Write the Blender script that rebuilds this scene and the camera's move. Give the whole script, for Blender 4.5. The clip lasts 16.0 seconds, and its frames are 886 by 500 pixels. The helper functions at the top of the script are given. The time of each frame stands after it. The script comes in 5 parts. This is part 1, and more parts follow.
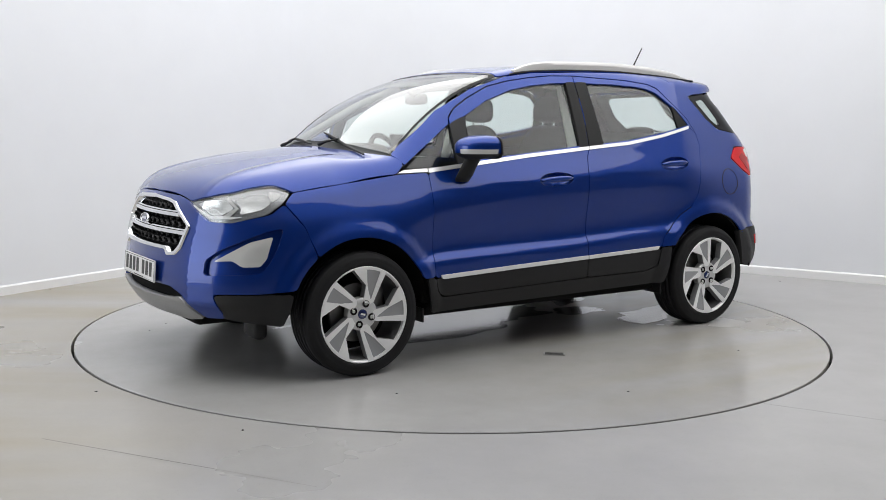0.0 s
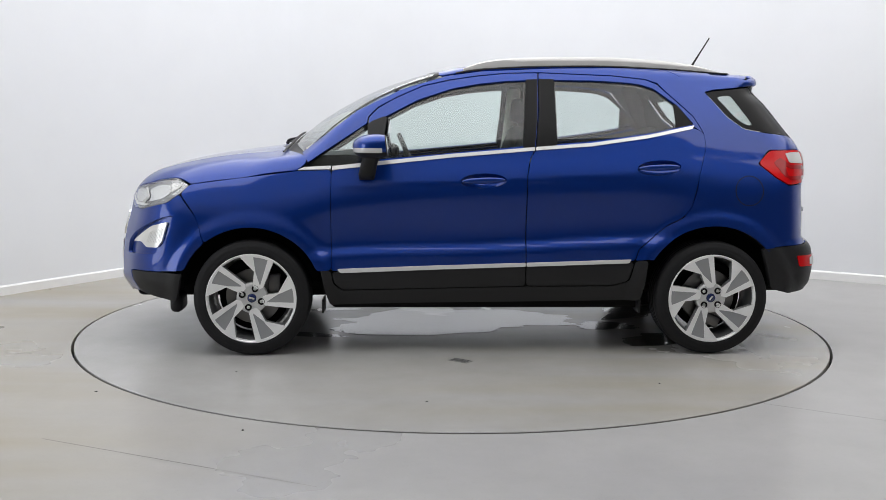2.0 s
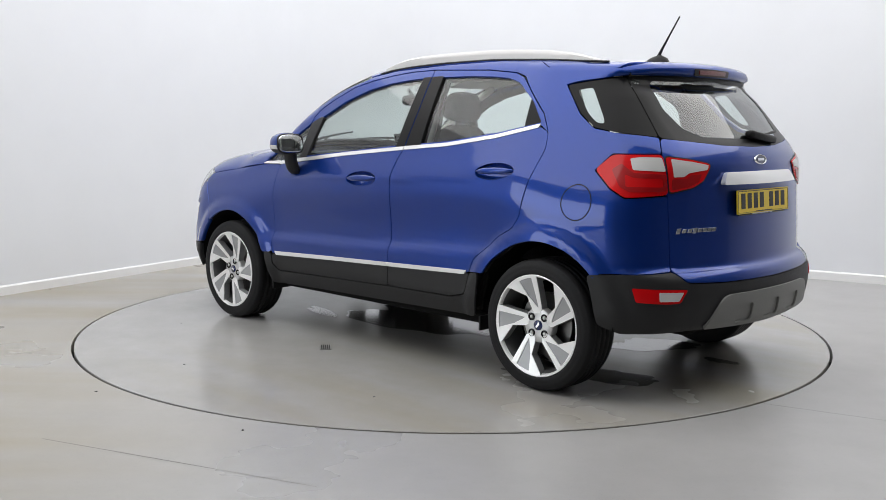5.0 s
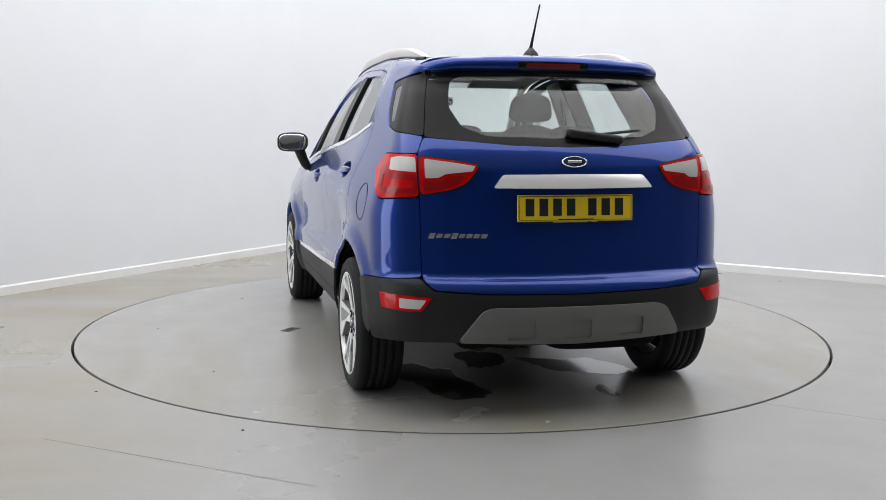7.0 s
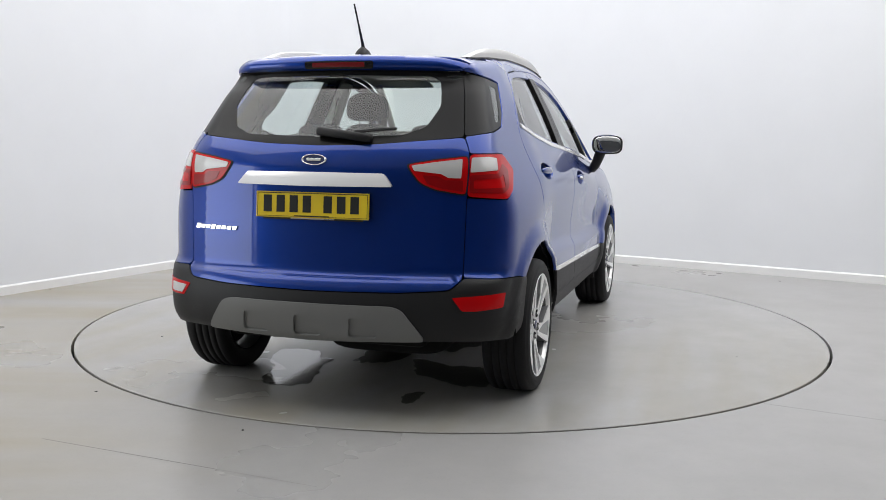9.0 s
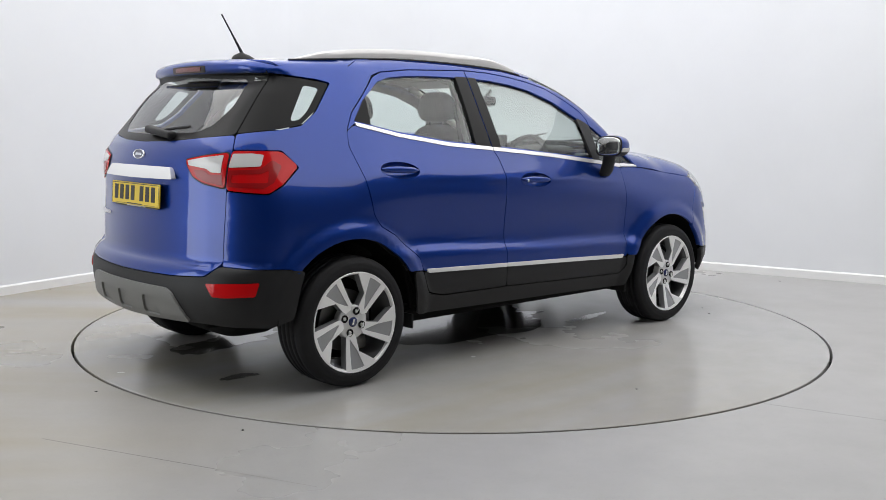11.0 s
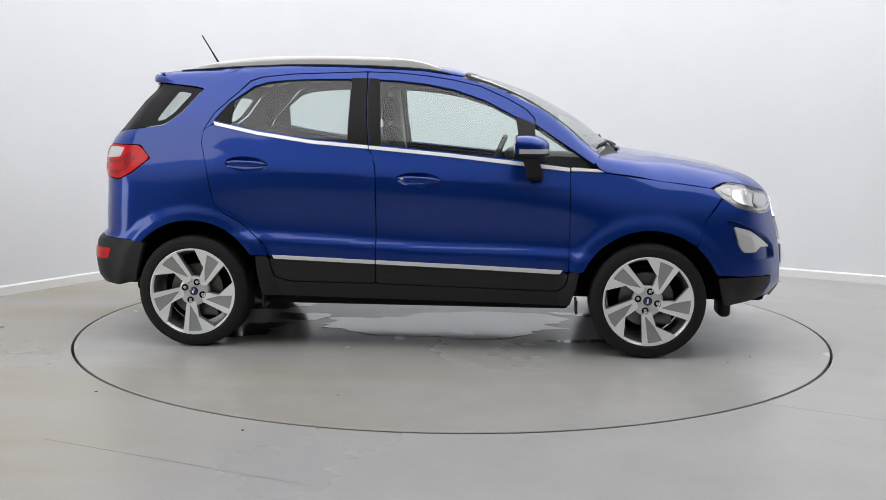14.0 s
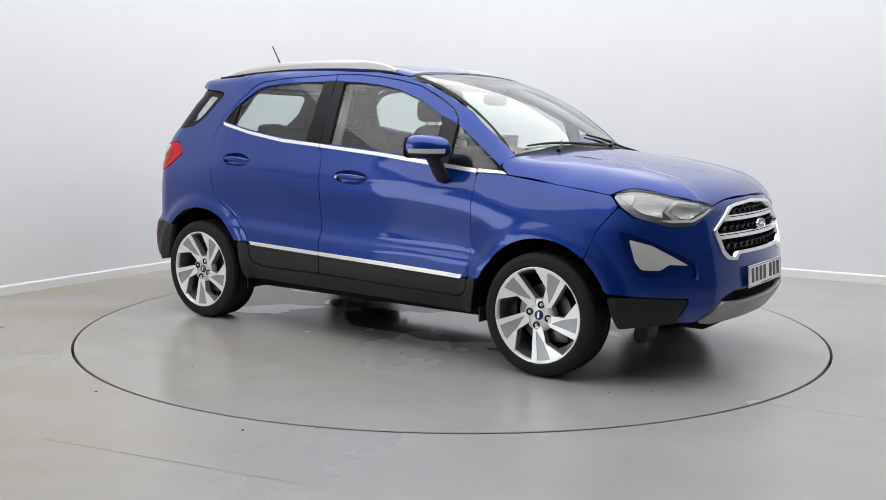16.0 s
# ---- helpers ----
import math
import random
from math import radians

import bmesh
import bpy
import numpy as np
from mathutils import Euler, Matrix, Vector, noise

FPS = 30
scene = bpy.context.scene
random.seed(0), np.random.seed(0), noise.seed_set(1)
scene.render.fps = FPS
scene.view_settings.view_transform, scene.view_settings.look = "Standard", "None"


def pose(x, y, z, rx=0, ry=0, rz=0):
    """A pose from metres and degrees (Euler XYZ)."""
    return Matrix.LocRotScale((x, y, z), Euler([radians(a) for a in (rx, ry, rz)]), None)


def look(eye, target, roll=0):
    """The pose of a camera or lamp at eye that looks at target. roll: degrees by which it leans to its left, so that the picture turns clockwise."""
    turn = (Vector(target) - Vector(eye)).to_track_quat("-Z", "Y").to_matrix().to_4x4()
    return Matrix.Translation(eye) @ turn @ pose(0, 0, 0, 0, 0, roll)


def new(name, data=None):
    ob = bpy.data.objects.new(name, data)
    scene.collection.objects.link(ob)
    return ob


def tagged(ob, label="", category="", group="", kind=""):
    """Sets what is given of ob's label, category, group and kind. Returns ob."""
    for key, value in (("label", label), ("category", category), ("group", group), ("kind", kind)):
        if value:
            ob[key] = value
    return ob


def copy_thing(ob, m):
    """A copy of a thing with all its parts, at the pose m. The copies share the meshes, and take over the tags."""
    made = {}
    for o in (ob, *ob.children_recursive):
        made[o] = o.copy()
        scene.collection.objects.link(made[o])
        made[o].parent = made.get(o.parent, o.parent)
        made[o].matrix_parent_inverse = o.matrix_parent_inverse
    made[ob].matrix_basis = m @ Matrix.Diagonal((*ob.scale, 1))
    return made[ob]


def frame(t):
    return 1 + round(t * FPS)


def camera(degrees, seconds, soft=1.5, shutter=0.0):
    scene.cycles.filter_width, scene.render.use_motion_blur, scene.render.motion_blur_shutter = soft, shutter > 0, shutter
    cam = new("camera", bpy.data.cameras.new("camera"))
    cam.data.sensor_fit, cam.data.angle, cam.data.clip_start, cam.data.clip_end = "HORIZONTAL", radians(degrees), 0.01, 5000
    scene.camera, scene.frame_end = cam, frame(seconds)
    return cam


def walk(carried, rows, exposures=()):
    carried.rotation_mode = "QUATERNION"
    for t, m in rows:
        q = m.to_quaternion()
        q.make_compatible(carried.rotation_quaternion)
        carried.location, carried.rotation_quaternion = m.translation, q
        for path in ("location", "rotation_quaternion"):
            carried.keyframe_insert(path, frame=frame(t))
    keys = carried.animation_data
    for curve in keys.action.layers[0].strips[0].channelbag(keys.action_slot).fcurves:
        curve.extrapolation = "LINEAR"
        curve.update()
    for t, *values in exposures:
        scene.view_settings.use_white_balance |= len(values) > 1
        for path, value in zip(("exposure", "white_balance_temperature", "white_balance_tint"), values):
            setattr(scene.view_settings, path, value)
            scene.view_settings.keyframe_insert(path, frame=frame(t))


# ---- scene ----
from functools import lru_cache
from mathutils.geometry import delaunay_2d_cdt

cam = camera(48.92, 16.0, 0.8)
EYE = Vector((0.0, -6.1166, 1.2415))
AIM = Matrix.Rotation(0.0088, 4, "Z") @ Matrix.Rotation(math.pi / 2 - 0.1259, 4, "X") @ Matrix.Rotation(0.0082, 4, "Z")
STAND = Matrix.Translation(EYE) @ AIM
walk(cam, [(0.0, STAND), (16.0, STAND)], [(0.0, 0.0), (16.0, 0.0)])

# ---------------------------------------------------------------- light
WALL_TURN = 59.4          # degrees: the long wall's direction in plan
CORNER = Vector((-1.109, 4.482, 0.0))
ROOM_H = 3.7
FLOOR_Z = -0.0025         # the turntable stands a hair proud of the floor

world = bpy.data.worlds.new("world")
scene.world = world
world.use_nodes = True
wn = world.node_tree.nodes
wl = world.node_tree.links
sky = wn.new("ShaderNodeTexSky")
sky.sky_type = "NISHITA"
sky.sun_disc = False
sky.sun_elevation = radians(40)
wl.new(sky.outputs[0], wn["Background"].inputs[0])
wn["Background"].inputs[1].default_value = 0.05


def area_lamp(name, at, target, sx, sy, power, colour):
    data = bpy.data.lights.new(name, "AREA")
    data.shape, data.size, data.size_y = "RECTANGLE", sx, sy
    data.energy, data.color = power, colour
    ob = new(name, data)
    ob.matrix_world = look(at, target)
    return ob


# ---------------------------------------------------------------- materials
def nodes_of(name):
    m = bpy.data.materials.new(name)
    m.use_nodes = True
    return m, m.node_tree.nodes, m.node_tree.links, m.node_tree.nodes["Principled BSDF"]


def simple(name, colour, rough=0.5, metal=0.0, coat=0.0, grain=0.0, grain_scale=60.0, bump=0.0, spread=0.15, spec=0.5):
    """A principled surface whose colour and roughness wander a little at two scales."""
    m, n, l, p = nodes_of(name)
    p.inputs["Metallic"].default_value = metal
    p.inputs["Coat Weight"].default_value = coat
    p.inputs["Specular IOR Level"].default_value = spec
    p.inputs["Coat Roughness"].default_value = 0.03
    tc = n.new("ShaderNodeTexCoord")
    big = n.new("ShaderNodeTexNoise")
    big.inputs["Scale"].default_value = 3.0
    big.inputs["Detail"].default_value = 4.0
    fine = n.new("ShaderNodeTexNoise")
    fine.inputs["Scale"].default_value = grain_scale
    fine.inputs["Detail"].default_value = 3.0
    l.new(tc.outputs["Object"], big.inputs["Vector"])
    l.new(tc.outputs["Object"], fine.inputs["Vector"])
    mix = n.new("ShaderNodeMix")
    mix.data_type = "RGBA"
    mix.inputs["A"].default_value = (*[c * (1 - spread) for c in colour], 1)
    mix.inputs["B"].default_value = (*[min(1, c * (1 + spread)) for c in colour], 1)
    add = n.new("ShaderNodeMath")
    add.operation = "MULTIPLY_ADD"
    add.inputs[1].default_value = grain
    l.new(fine.outputs["Fac"], add.inputs[0])
    l.new(big.outputs["Fac"], add.inputs[2])
    l.new(add.outputs[0], mix.inputs["Factor"])
    l.new(mix.outputs["Result"], p.inputs["Base Color"])
    mr = n.new("ShaderNodeMapRange")
    mr.inputs["To Min"].default_value = max(0.0, rough - 0.06)
    mr.inputs["To Max"].default_value = min(1.0, rough + 0.06)
    l.new(big.outputs["Fac"], mr.inputs["Value"])
    l.new(mr.outputs[0], p.inputs["Roughness"])
    if bump:
        b = n.new("ShaderNodeBump")
        b.inputs["Strength"].default_value = bump
        b.inputs["Distance"].default_value = 0.002
        l.new(fine.outputs["Fac"], b.inputs["Height"])
        l.new(b.outputs[0], p.inputs["Normal"])
    return m


def paint_material():
    """Metallic blue lacquer: fine flakes under a clear coat."""
    m, n, l, p = nodes_of("blue_paint")
    tc = n.new("ShaderNodeTexCoord")
    flake = n.new("ShaderNodeTexNoise")
    flake.inputs["Scale"].default_value = 900.0
    flake.inputs["Detail"].default_value = 1.0
    l.new(tc.outputs["Object"], flake.inputs["Vector"])
    mix = n.new("ShaderNodeMix")
    mix.data_type = "RGBA"
    mix.inputs["A"].default_value = (0.0022, 0.020, 0.155, 1)
    mix.inputs["B"].default_value = (0.0045, 0.046, 0.310, 1)
    l.new(flake.outputs["Fac"], mix.inputs["Factor"])
    l.new(mix.outputs["Result"], p.inputs["Base Color"])
    p.inputs["Metallic"].default_value = 0.6
    p.inputs["Specular IOR Level"].default_value = 0.1
    p.inputs["Roughness"].default_value = 0.36
    p.inputs["Coat Weight"].default_value = 1.0
    p.inputs["Coat Roughness"].default_value = 0.008
    p.inputs["Coat IOR"].default_value = 1.44
    wave = n.new("ShaderNodeTexNoise")
    wave.inputs["Scale"].default_value = 260.0
    l.new(tc.outputs["Object"], wave.inputs["Vector"])
    b = n.new("ShaderNodeBump")
    b.inputs["Strength"].default_value = 0.03
    b.inputs["Distance"].default_value = 0.0006
    l.new(wave.outputs["Fac"], b.inputs["Height"])
    l.new(b.outputs[0], p.inputs["Coat Normal"])
    return m


def glass_material(name, tint, film=0.065, bend=3.4):
    """Thin glass: clear or tinted pass-through under a mirror film that grows towards grazing."""
    m, n, l, p = nodes_of(name)
    n.remove(p)
    clear = n.new("ShaderNodeBsdfTransparent")
    clear.inputs[0].default_value = (*tint, 1)
    gloss = n.new("ShaderNodeBsdfGlossy")
    gloss.inputs["Roughness"].default_value = 0.01
    lw = n.new("ShaderNodeLayerWeight")
    lw.inputs["Blend"].default_value = 0.5
    pw = n.new("ShaderNodeMath")
    pw.operation = "POWER"
    pw.inputs[1].default_value = bend
    l.new(lw.outputs["Facing"], pw.inputs[0])
    fr = n.new("ShaderNodeMapRange")
    fr.inputs["To Min"].default_value = film
    l.new(pw.outputs[0], fr.inputs["Value"])
    mix = n.new("ShaderNodeMixShader")
    l.new(fr.outputs[0], mix.inputs[0])
    l.new(clear.outputs[0], mix.inputs[1])
    l.new(gloss.outputs[0], mix.inputs[2])
    l.new(mix.outputs[0], n["Material Output"].inputs["Surface"])
    return m


def floor_material(name, wet, stain_from, stain_to, tan):
    """Sealed grey screed: blotches, brown tyre haze, pin-holes and dull polish."""
    m, n, l, p = nodes_of(name)
    tc = n.new("ShaderNodeTexCoord")
    def noise_node(scale, detail, rough=0.55, stretch=(1, 1, 1)):
        mp = n.new("ShaderNodeMapping")
        mp.inputs["Scale"].default_value = stretch
        l.new(tc.outputs["Object"], mp.inputs["Vector"])
        t = n.new("ShaderNodeTexNoise")
        t.inputs["Scale"].default_value = scale
        t.inputs["Detail"].default_value = detail
        t.inputs["Roughness"].default_value = rough
        l.new(mp.outputs[0], t.inputs["Vector"])
        return t
    def ramp(src, lo, hi, a, b):
        r = n.new("ShaderNodeMapRange")
        r.inputs["From Min"].default_value, r.inputs["From Max"].default_value = lo, hi
        r.inputs["To Min"].default_value, r.inputs["To Max"].default_value = a, b
        l.new(src, r.inputs["Value"])
        return r.outputs[0]
    def blend(fac, a, b, mode="MIX"):
        x = n.new("ShaderNodeMix")
        x.data_type, x.blend_type = "RGBA", mode
        l.new(fac, x.inputs["Factor"])
        for v, k in ((a, "A"), (b, "B")):
            if isinstance(v, tuple):
                x.inputs[k].default_value = (*v, 1)
            else:
                l.new(v, x.inputs[k])
        return x.outputs["Result"]
    big = noise_node(0.55, 5.0)
    mid = noise_node(3.5, 6.0, 0.65)
    fine = noise_node(140.0, 3.0, 0.7)
    streak = noise_node(1.1, 4.0, 0.5, (0.35, 2.2, 1))
    col = blend(ramp(mid.outputs["Fac"], 0.3, 0.7, 0, 1), FLOOR_A, FLOOR_B)
    # tyre haze lies in one stretch of the floor
    xyz = n.new("ShaderNodeSeparateXYZ")
    l.new(tc.outputs["Object"], xyz.inputs[0])
    zone = n.new("ShaderNodeMath")
    zone.operation = "MULTIPLY"
    l.new(ramp(xyz.outputs[0], stain_from, stain_to, 0.0, 1.0), zone.inputs[0])
    l.new(ramp(streak.outputs["Fac"], 0.32, 0.74, 0.0, tan), zone.inputs[1])
    col = blend(zone.outputs[0], col, FLOOR_BROWN)
    col = blend(ramp(fine.outputs["Fac"], 0.62, 0.74, 0.0, 0.35), col, (0.12, 0.12, 0.12))
    l.new(col, p.inputs["Base Color"])
    l.new(ramp(big.outputs["Fac"], 0.35, 0.65, wet, wet + 0.14), p.inputs["Roughness"])
    p.inputs["Specular IOR Level"].default_value = 0.45
    b = n.new("ShaderNodeBump")
    b.inputs["Strength"].default_value = 0.12
    b.inputs["Distance"].default_value = 0.002
    l.new(fine.outputs["Fac"], b.inputs["Height"])
    l.new(b.outputs[0], p.inputs["Normal"])
    return m


FLOOR_A = (0.335, 0.330, 0.324)
FLOOR_B = (0.376, 0.371, 0.366)
FLOOR_BROWN = (0.30, 0.262, 0.18)

PAINT = paint_material()
BLACK = simple("black_plastic", (0.014, 0.014, 0.015), 0.5, grain=0.5, grain_scale=400, bump=0.25, spec=0.3)
GLOSSBLACK = simple("gloss_black", (0.006, 0.006, 0.007), 0.15, spec=0.4)
DARK = simple("dark_lining", (0.010, 0.010, 0.010), 0.9, spec=0.1)
CHROME = simple("chrome", (0.85, 0.86, 0.88), 0.09, metal=1.0, spread=0.03)
SATIN = simple("satin_silver", (0.62, 0.62, 0.61), 0.28, metal=0.9, spread=0.05)
SKID = simple("grey_skid_plastic", (0.16, 0.16, 0.155), 0.45, grain=0.4, grain_scale=300, bump=0.15)
SILVER = simple("silver_plastic", (0.30, 0.30, 0.30), 0.4, metal=0.4)
RUBBER = simple("tyre_rubber", (0.010, 0.010, 0.011), 0.65, grain=0.6, grain_scale=90, bump=0.3, spread=0.3, spec=0.25)
ALLOY = simple("machined_alloy", (0.90, 0.90, 0.90), 0.30, metal=0.35, grain=0.3, grain_scale=500, spread=0.06)
ALLOYGREY = simple("grey_painted_alloy", (0.13, 0.13, 0.133), 0.4, metal=0.4, coat=0.3)
POCKETGREY = simple("satin_grey_alloy", (0.34, 0.345, 0.355), 0.35, metal=0.4, coat=0.3, grain=0.3, grain_scale=400, spread=0.06)
STEEL = simple("brake_steel", (0.20, 0.195, 0.19), 0.4, metal=0.9, spread=0.25)
TRIM = simple("interior_plastic", (0.02, 0.02, 0.021), 0.6, grain=0.5, grain_scale=90, bump=0.08, spec=0.3)
CLOTH = simple("seat_cloth", (0.025, 0.025, 0.027), 0.9, grain=0.8, grain_scale=110, bump=0.12, spread=0.3, spec=0.2)
LINING = simple("pale_headlining", (0.58, 0.565, 0.52), 0.95, grain=0.5, grain_scale=90, bump=0.08)
CLEAR = glass_material("clear_glass", (0.83, 0.90, 0.88))
# Mirror share set above the other panes to brighten the screen's reflection.
SCREEN = glass_material("glossier_windscreen_glass", (0.82, 0.88, 0.85), 0.08, 3.0)
TINT = glass_material("tinted_glass", (0.80, 0.865, 0.85))
WHITEWALL = simple("white_wall_paint", (0.785, 0.80, 0.83), 0.75, grain=0.3, grain_scale=150, bump=0.06, spread=0.025)
# Dark colour stands in for the unlit space behind the camera.
DIMWALL = simple("dim_unseen_wall", (0.11, 0.113, 0.12), 0.8, spread=0.1)
CEIL = simple("white_ceiling", (0.8, 0.8, 0.8), 0.9, spread=0.03)
BOARD = simple("white_gloss_trim", (0.84, 0.84, 0.84), 0.35, spread=0.02)
FLOOR = floor_material("grey_screed", 0.26, -0.7, -1.9, 1.0)
GROOVE = simple("dark_groove", (0.01, 0.01, 0.01), 0.9)
REDLENS = simple("red_lens", (0.56, 0.004, 0.006), 0.10, coat=0.15, spread=0.25, spec=0.2)
CLEARLENS = simple("clear_lens", (0.74, 0.74, 0.73), 0.12, metal=0.25, coat=0.6, spread=0.25)
YELLOW = simple("yellow_plate", (0.80, 0.58, 0.02), 0.35, coat=0.4, spread=0.04)
WHITE = simple("white_plate", (0.8, 0.8, 0.8), 0.35, coat=0.4, spread=0.03)
INK = simple("black_print", (0.012, 0.012, 0.012), 0.4)
BADGEBLUE = simple("dark_blue_enamel", (0.01, 0.02, 0.09), 0.2, coat=1.0)
MIRRORGLASS = simple("mirror_silver", (0.9, 0.9, 0.92), 0.01, metal=1.0, spread=0.0)


# ---------------------------------------------------------------- mesh helpers
def mesh_object(name, verts, faces, material, parent=None, normals=None, smooth=True):
    me = bpy.data.meshes.new(name)
    me.from_pydata([tuple(v) for v in verts], [], [tuple(f) for f in faces])
    me.materials.append(material)
    me.polygons.foreach_set("use_smooth", [smooth] * len(me.polygons))
    me.update()
    if normals is not None:
        me.normals_split_custom_set_from_vertices([tuple(v) for v in normals])
    ob = new(name, me)
    ob.parent = parent
    return ob


def part(name, bm, material, parent, label="", smooth=False, sharp=None):
    me = bpy.data.meshes.new(name)
    bmesh.ops.recalc_face_normals(bm, faces=bm.faces)
    bm.to_mesh(me)
    bm.free()
    me.materials.append(material)
    me.polygons.foreach_set("use_smooth", [smooth or sharp is not None] * len(me.polygons))
    if sharp is not None:
        me.set_sharp_from_angle(angle=radians(sharp))
    ob = new(name, me)
    ob.parent = parent
    if label:
        ob["label"] = label
    return ob


def box_bm(cx, cy, cz, sx, sy, sz, bevel=0.0, segs=2, turn=None):
    bm = bmesh.new()
    bmesh.ops.create_cube(bm, size=1.0, matrix=Matrix.Diagonal((sx, sy, sz, 1)))
    if bevel:
        bmesh.ops.bevel(bm, geom=bm.edges[:], offset=bevel, segments=segs, profile=0.5, affect="EDGES")
    m = Matrix.Translation((cx, cy, cz))
    if turn is not None:
        m = m @ turn
    bmesh.ops.transform(bm, matrix=m, verts=bm.verts)
    return bm


def lathe_bm(profile, segs=48, axis="Y"):
    """Turns (radius, height) pairs about an axis."""
    bm = bmesh.new()
    rings = []
    for r, h in profile:
        ring = []
        for i in range(segs):
            a = 2 * math.pi * i / segs
            c, s = r * math.cos(a), r * math.sin(a)
            ring.append(bm.verts.new({"Y": (c, h, s), "Z": (c, s, h), "X": (h, c, s)}[axis]))
        rings.append(ring)
    for a, b in zip(rings, rings[1:]):
        for i in range(segs):
            j = (i + 1) % segs
            bm.faces.new((a[i], a[j], b[j], b[i]))
    return bm


def tube_bm(points, radius, segs=8, closed=False):
    """A round bar along points; radius may be a list."""
    bm = bmesh.new()
    pts = [Vector(p) for p in points]
    rad = radius if isinstance(radius, (list, tuple)) else [radius] * len(pts)
    rings = []
    for i, p in enumerate(pts):
        a = pts[i - 1] if (i or closed) else p
        b = pts[(i + 1) % len(pts)] if (i + 1 < len(pts) or closed) else p
        d = (b - a).normalized()
        up = Vector((0, 0, 1)) if abs(d.z) < 0.9 else Vector((1, 0, 0))
        u = d.cross(up).normalized()
        v = u.cross(d)
        rings.append([bm.verts.new(p + rad[i] * (math.cos(2 * math.pi * k / segs) * u + math.sin(2 * math.pi * k / segs) * v)) for k in range(segs)])
    pairs = list(zip(rings, rings[1:])) + ([(rings[-1], rings[0])] if closed else [])
    for a, b in pairs:
        for k in range(segs):
            bm.faces.new((a[k], a[(k + 1) % segs], b[(k + 1) % segs], b[k]))
    if not closed:
        bm.faces.new(rings[0])
        bm.faces.new(rings[-1])
    return bm


# ---------------------------------------------------------------- body form
# The body is the smooth meeting of four height fields: side, front, rear and top.
def smax(a, b, k):
    h = np.maximum(k - np.abs(a - b), 0.0)
    return np.maximum(a, b) + h * h / (4 * k)


def smin(a, b, k):
    return -smax(-a, -b, k)


def step(a, b, x):
    t = np.clip((x - a) / (b - a), 0, 1)
    return t * t * (3 - 2 * t)


SLOPES = {}


def curve(xs, ys, x):
    """A smooth curve through given stations (monotone cubic)."""
    key = (*xs, *ys)
    if key not in SLOPES:
        xs, ys = np.asarray(xs, float), np.asarray(ys, float)
        d = np.diff(ys) / np.diff(xs)
        m = np.concatenate([[d[0]], [2 * p * q / (p + q) if p * q > 0 else 0.0 for p, q in zip(d, d[1:])], [d[-1]]])
        SLOPES[key] = xs, ys, np.diff(xs), m
    xs, ys, h, m = SLOPES[key]
    i = np.clip(np.searchsorted(xs, x) - 1, 0, len(h) - 1)
    w = h[i]
    t = (x - xs[i]) / w
    c = np.clip(t, 0, 1)
    e = 1 - c
    return ys[i] * (1 + 2 * c) * e * e + m[i] * w * c * e * e + ys[i + 1] * c * c * (3 - 2 * c) - m[i + 1] * w * c * c * e + np.where(t < 0, m[i], m[i + 1]) * (t - c) * w


AXLE_F, AXLE_R, HUB_Z, WHEEL_R = 1.262, -1.258, 0.3145, 0.3155
ARCH_F, ARCH_R = (1.266, 0.312, 0.388), (-1.262, 0.315, 0.400)


def belt_z(x):
    return curve([-1.9, -1.5, -1.15, -0.9, -0.59, -0.27, 0.18, 0.6, 1.02, 1.59, 2.1], [1.24, 1.25, 1.25, 1.2, 1.156, 1.123, 1.083, 1.04, 1.0, 0.93, 0.86], x)


def side_y(x, z):
    w = curve([-2.0, -1.7, -1.3, -0.9, 0.0, 0.8, 1.25, 1.6, 2.0], [0.76, 0.815, 0.848, 0.860, 0.866, 0.866, 0.864, 0.850, 0.80], x)
    ridge = curve([-2.0, -1.5, -1.0, 0.0, 0.8, 1.3, 2.0], [0.93, 0.97, 1.0, 0.955, 0.93, 0.82, 0.76], x)
    d = z - ridge
    up = np.maximum(d, 0)
    fall = 0.36 * (up - 0.05 * (1 - np.exp(-up / 0.05))) + 0.02 * step(0.0, 0.12, up)
    dn = np.maximum(-d, 0)
    tuck = 0.015 * step(0.0, 0.032, dn) + 0.022 * step(0.04, 0.30, dn) - 0.030 * step(0.325, 0.40, dn)
    tuck = tuck * step(-1.35, -0.75, x) * (1 - step(0.75, 1.15, x))
    low = w - fall - tuck - 0.8 * np.maximum(0.42 - z, 0) ** 1.6
    # wheel arch flares
    for ax, az, r in (ARCH_F, ARCH_R):
        rr = np.hypot(x - ax, z - az)
        low = low + 0.022 * (1 - step(r + 0.025, r + 0.10, rr))
    yb = curve([-1.9, -1.55, -1.15, -0.7, -0.27, 0.3, 1.02, 1.6, 2.1], [0.66, 0.69, 0.725, 0.765, 0.783, 0.79, 0.775, 0.775, 0.775], x)
    u = z - belt_z(x)
    high = yb - 0.40 * u - 0.20 * np.maximum(u, 0) ** 2
    return smin(low, high + 0.004, 0.035)


def front_x(y, z):
    c = curve([0.25, 0.34, 0.40, 0.47, 0.57, 0.66, 0.745, 0.86, 0.93, 1.05], [2.005, 2.078, 2.106, 2.106, 2.096, 2.080, 2.056, 2.026, 1.998, 1.925], z)
    return c - 0.26 * y * y - 0.30 * np.maximum(y - 0.52, 0)


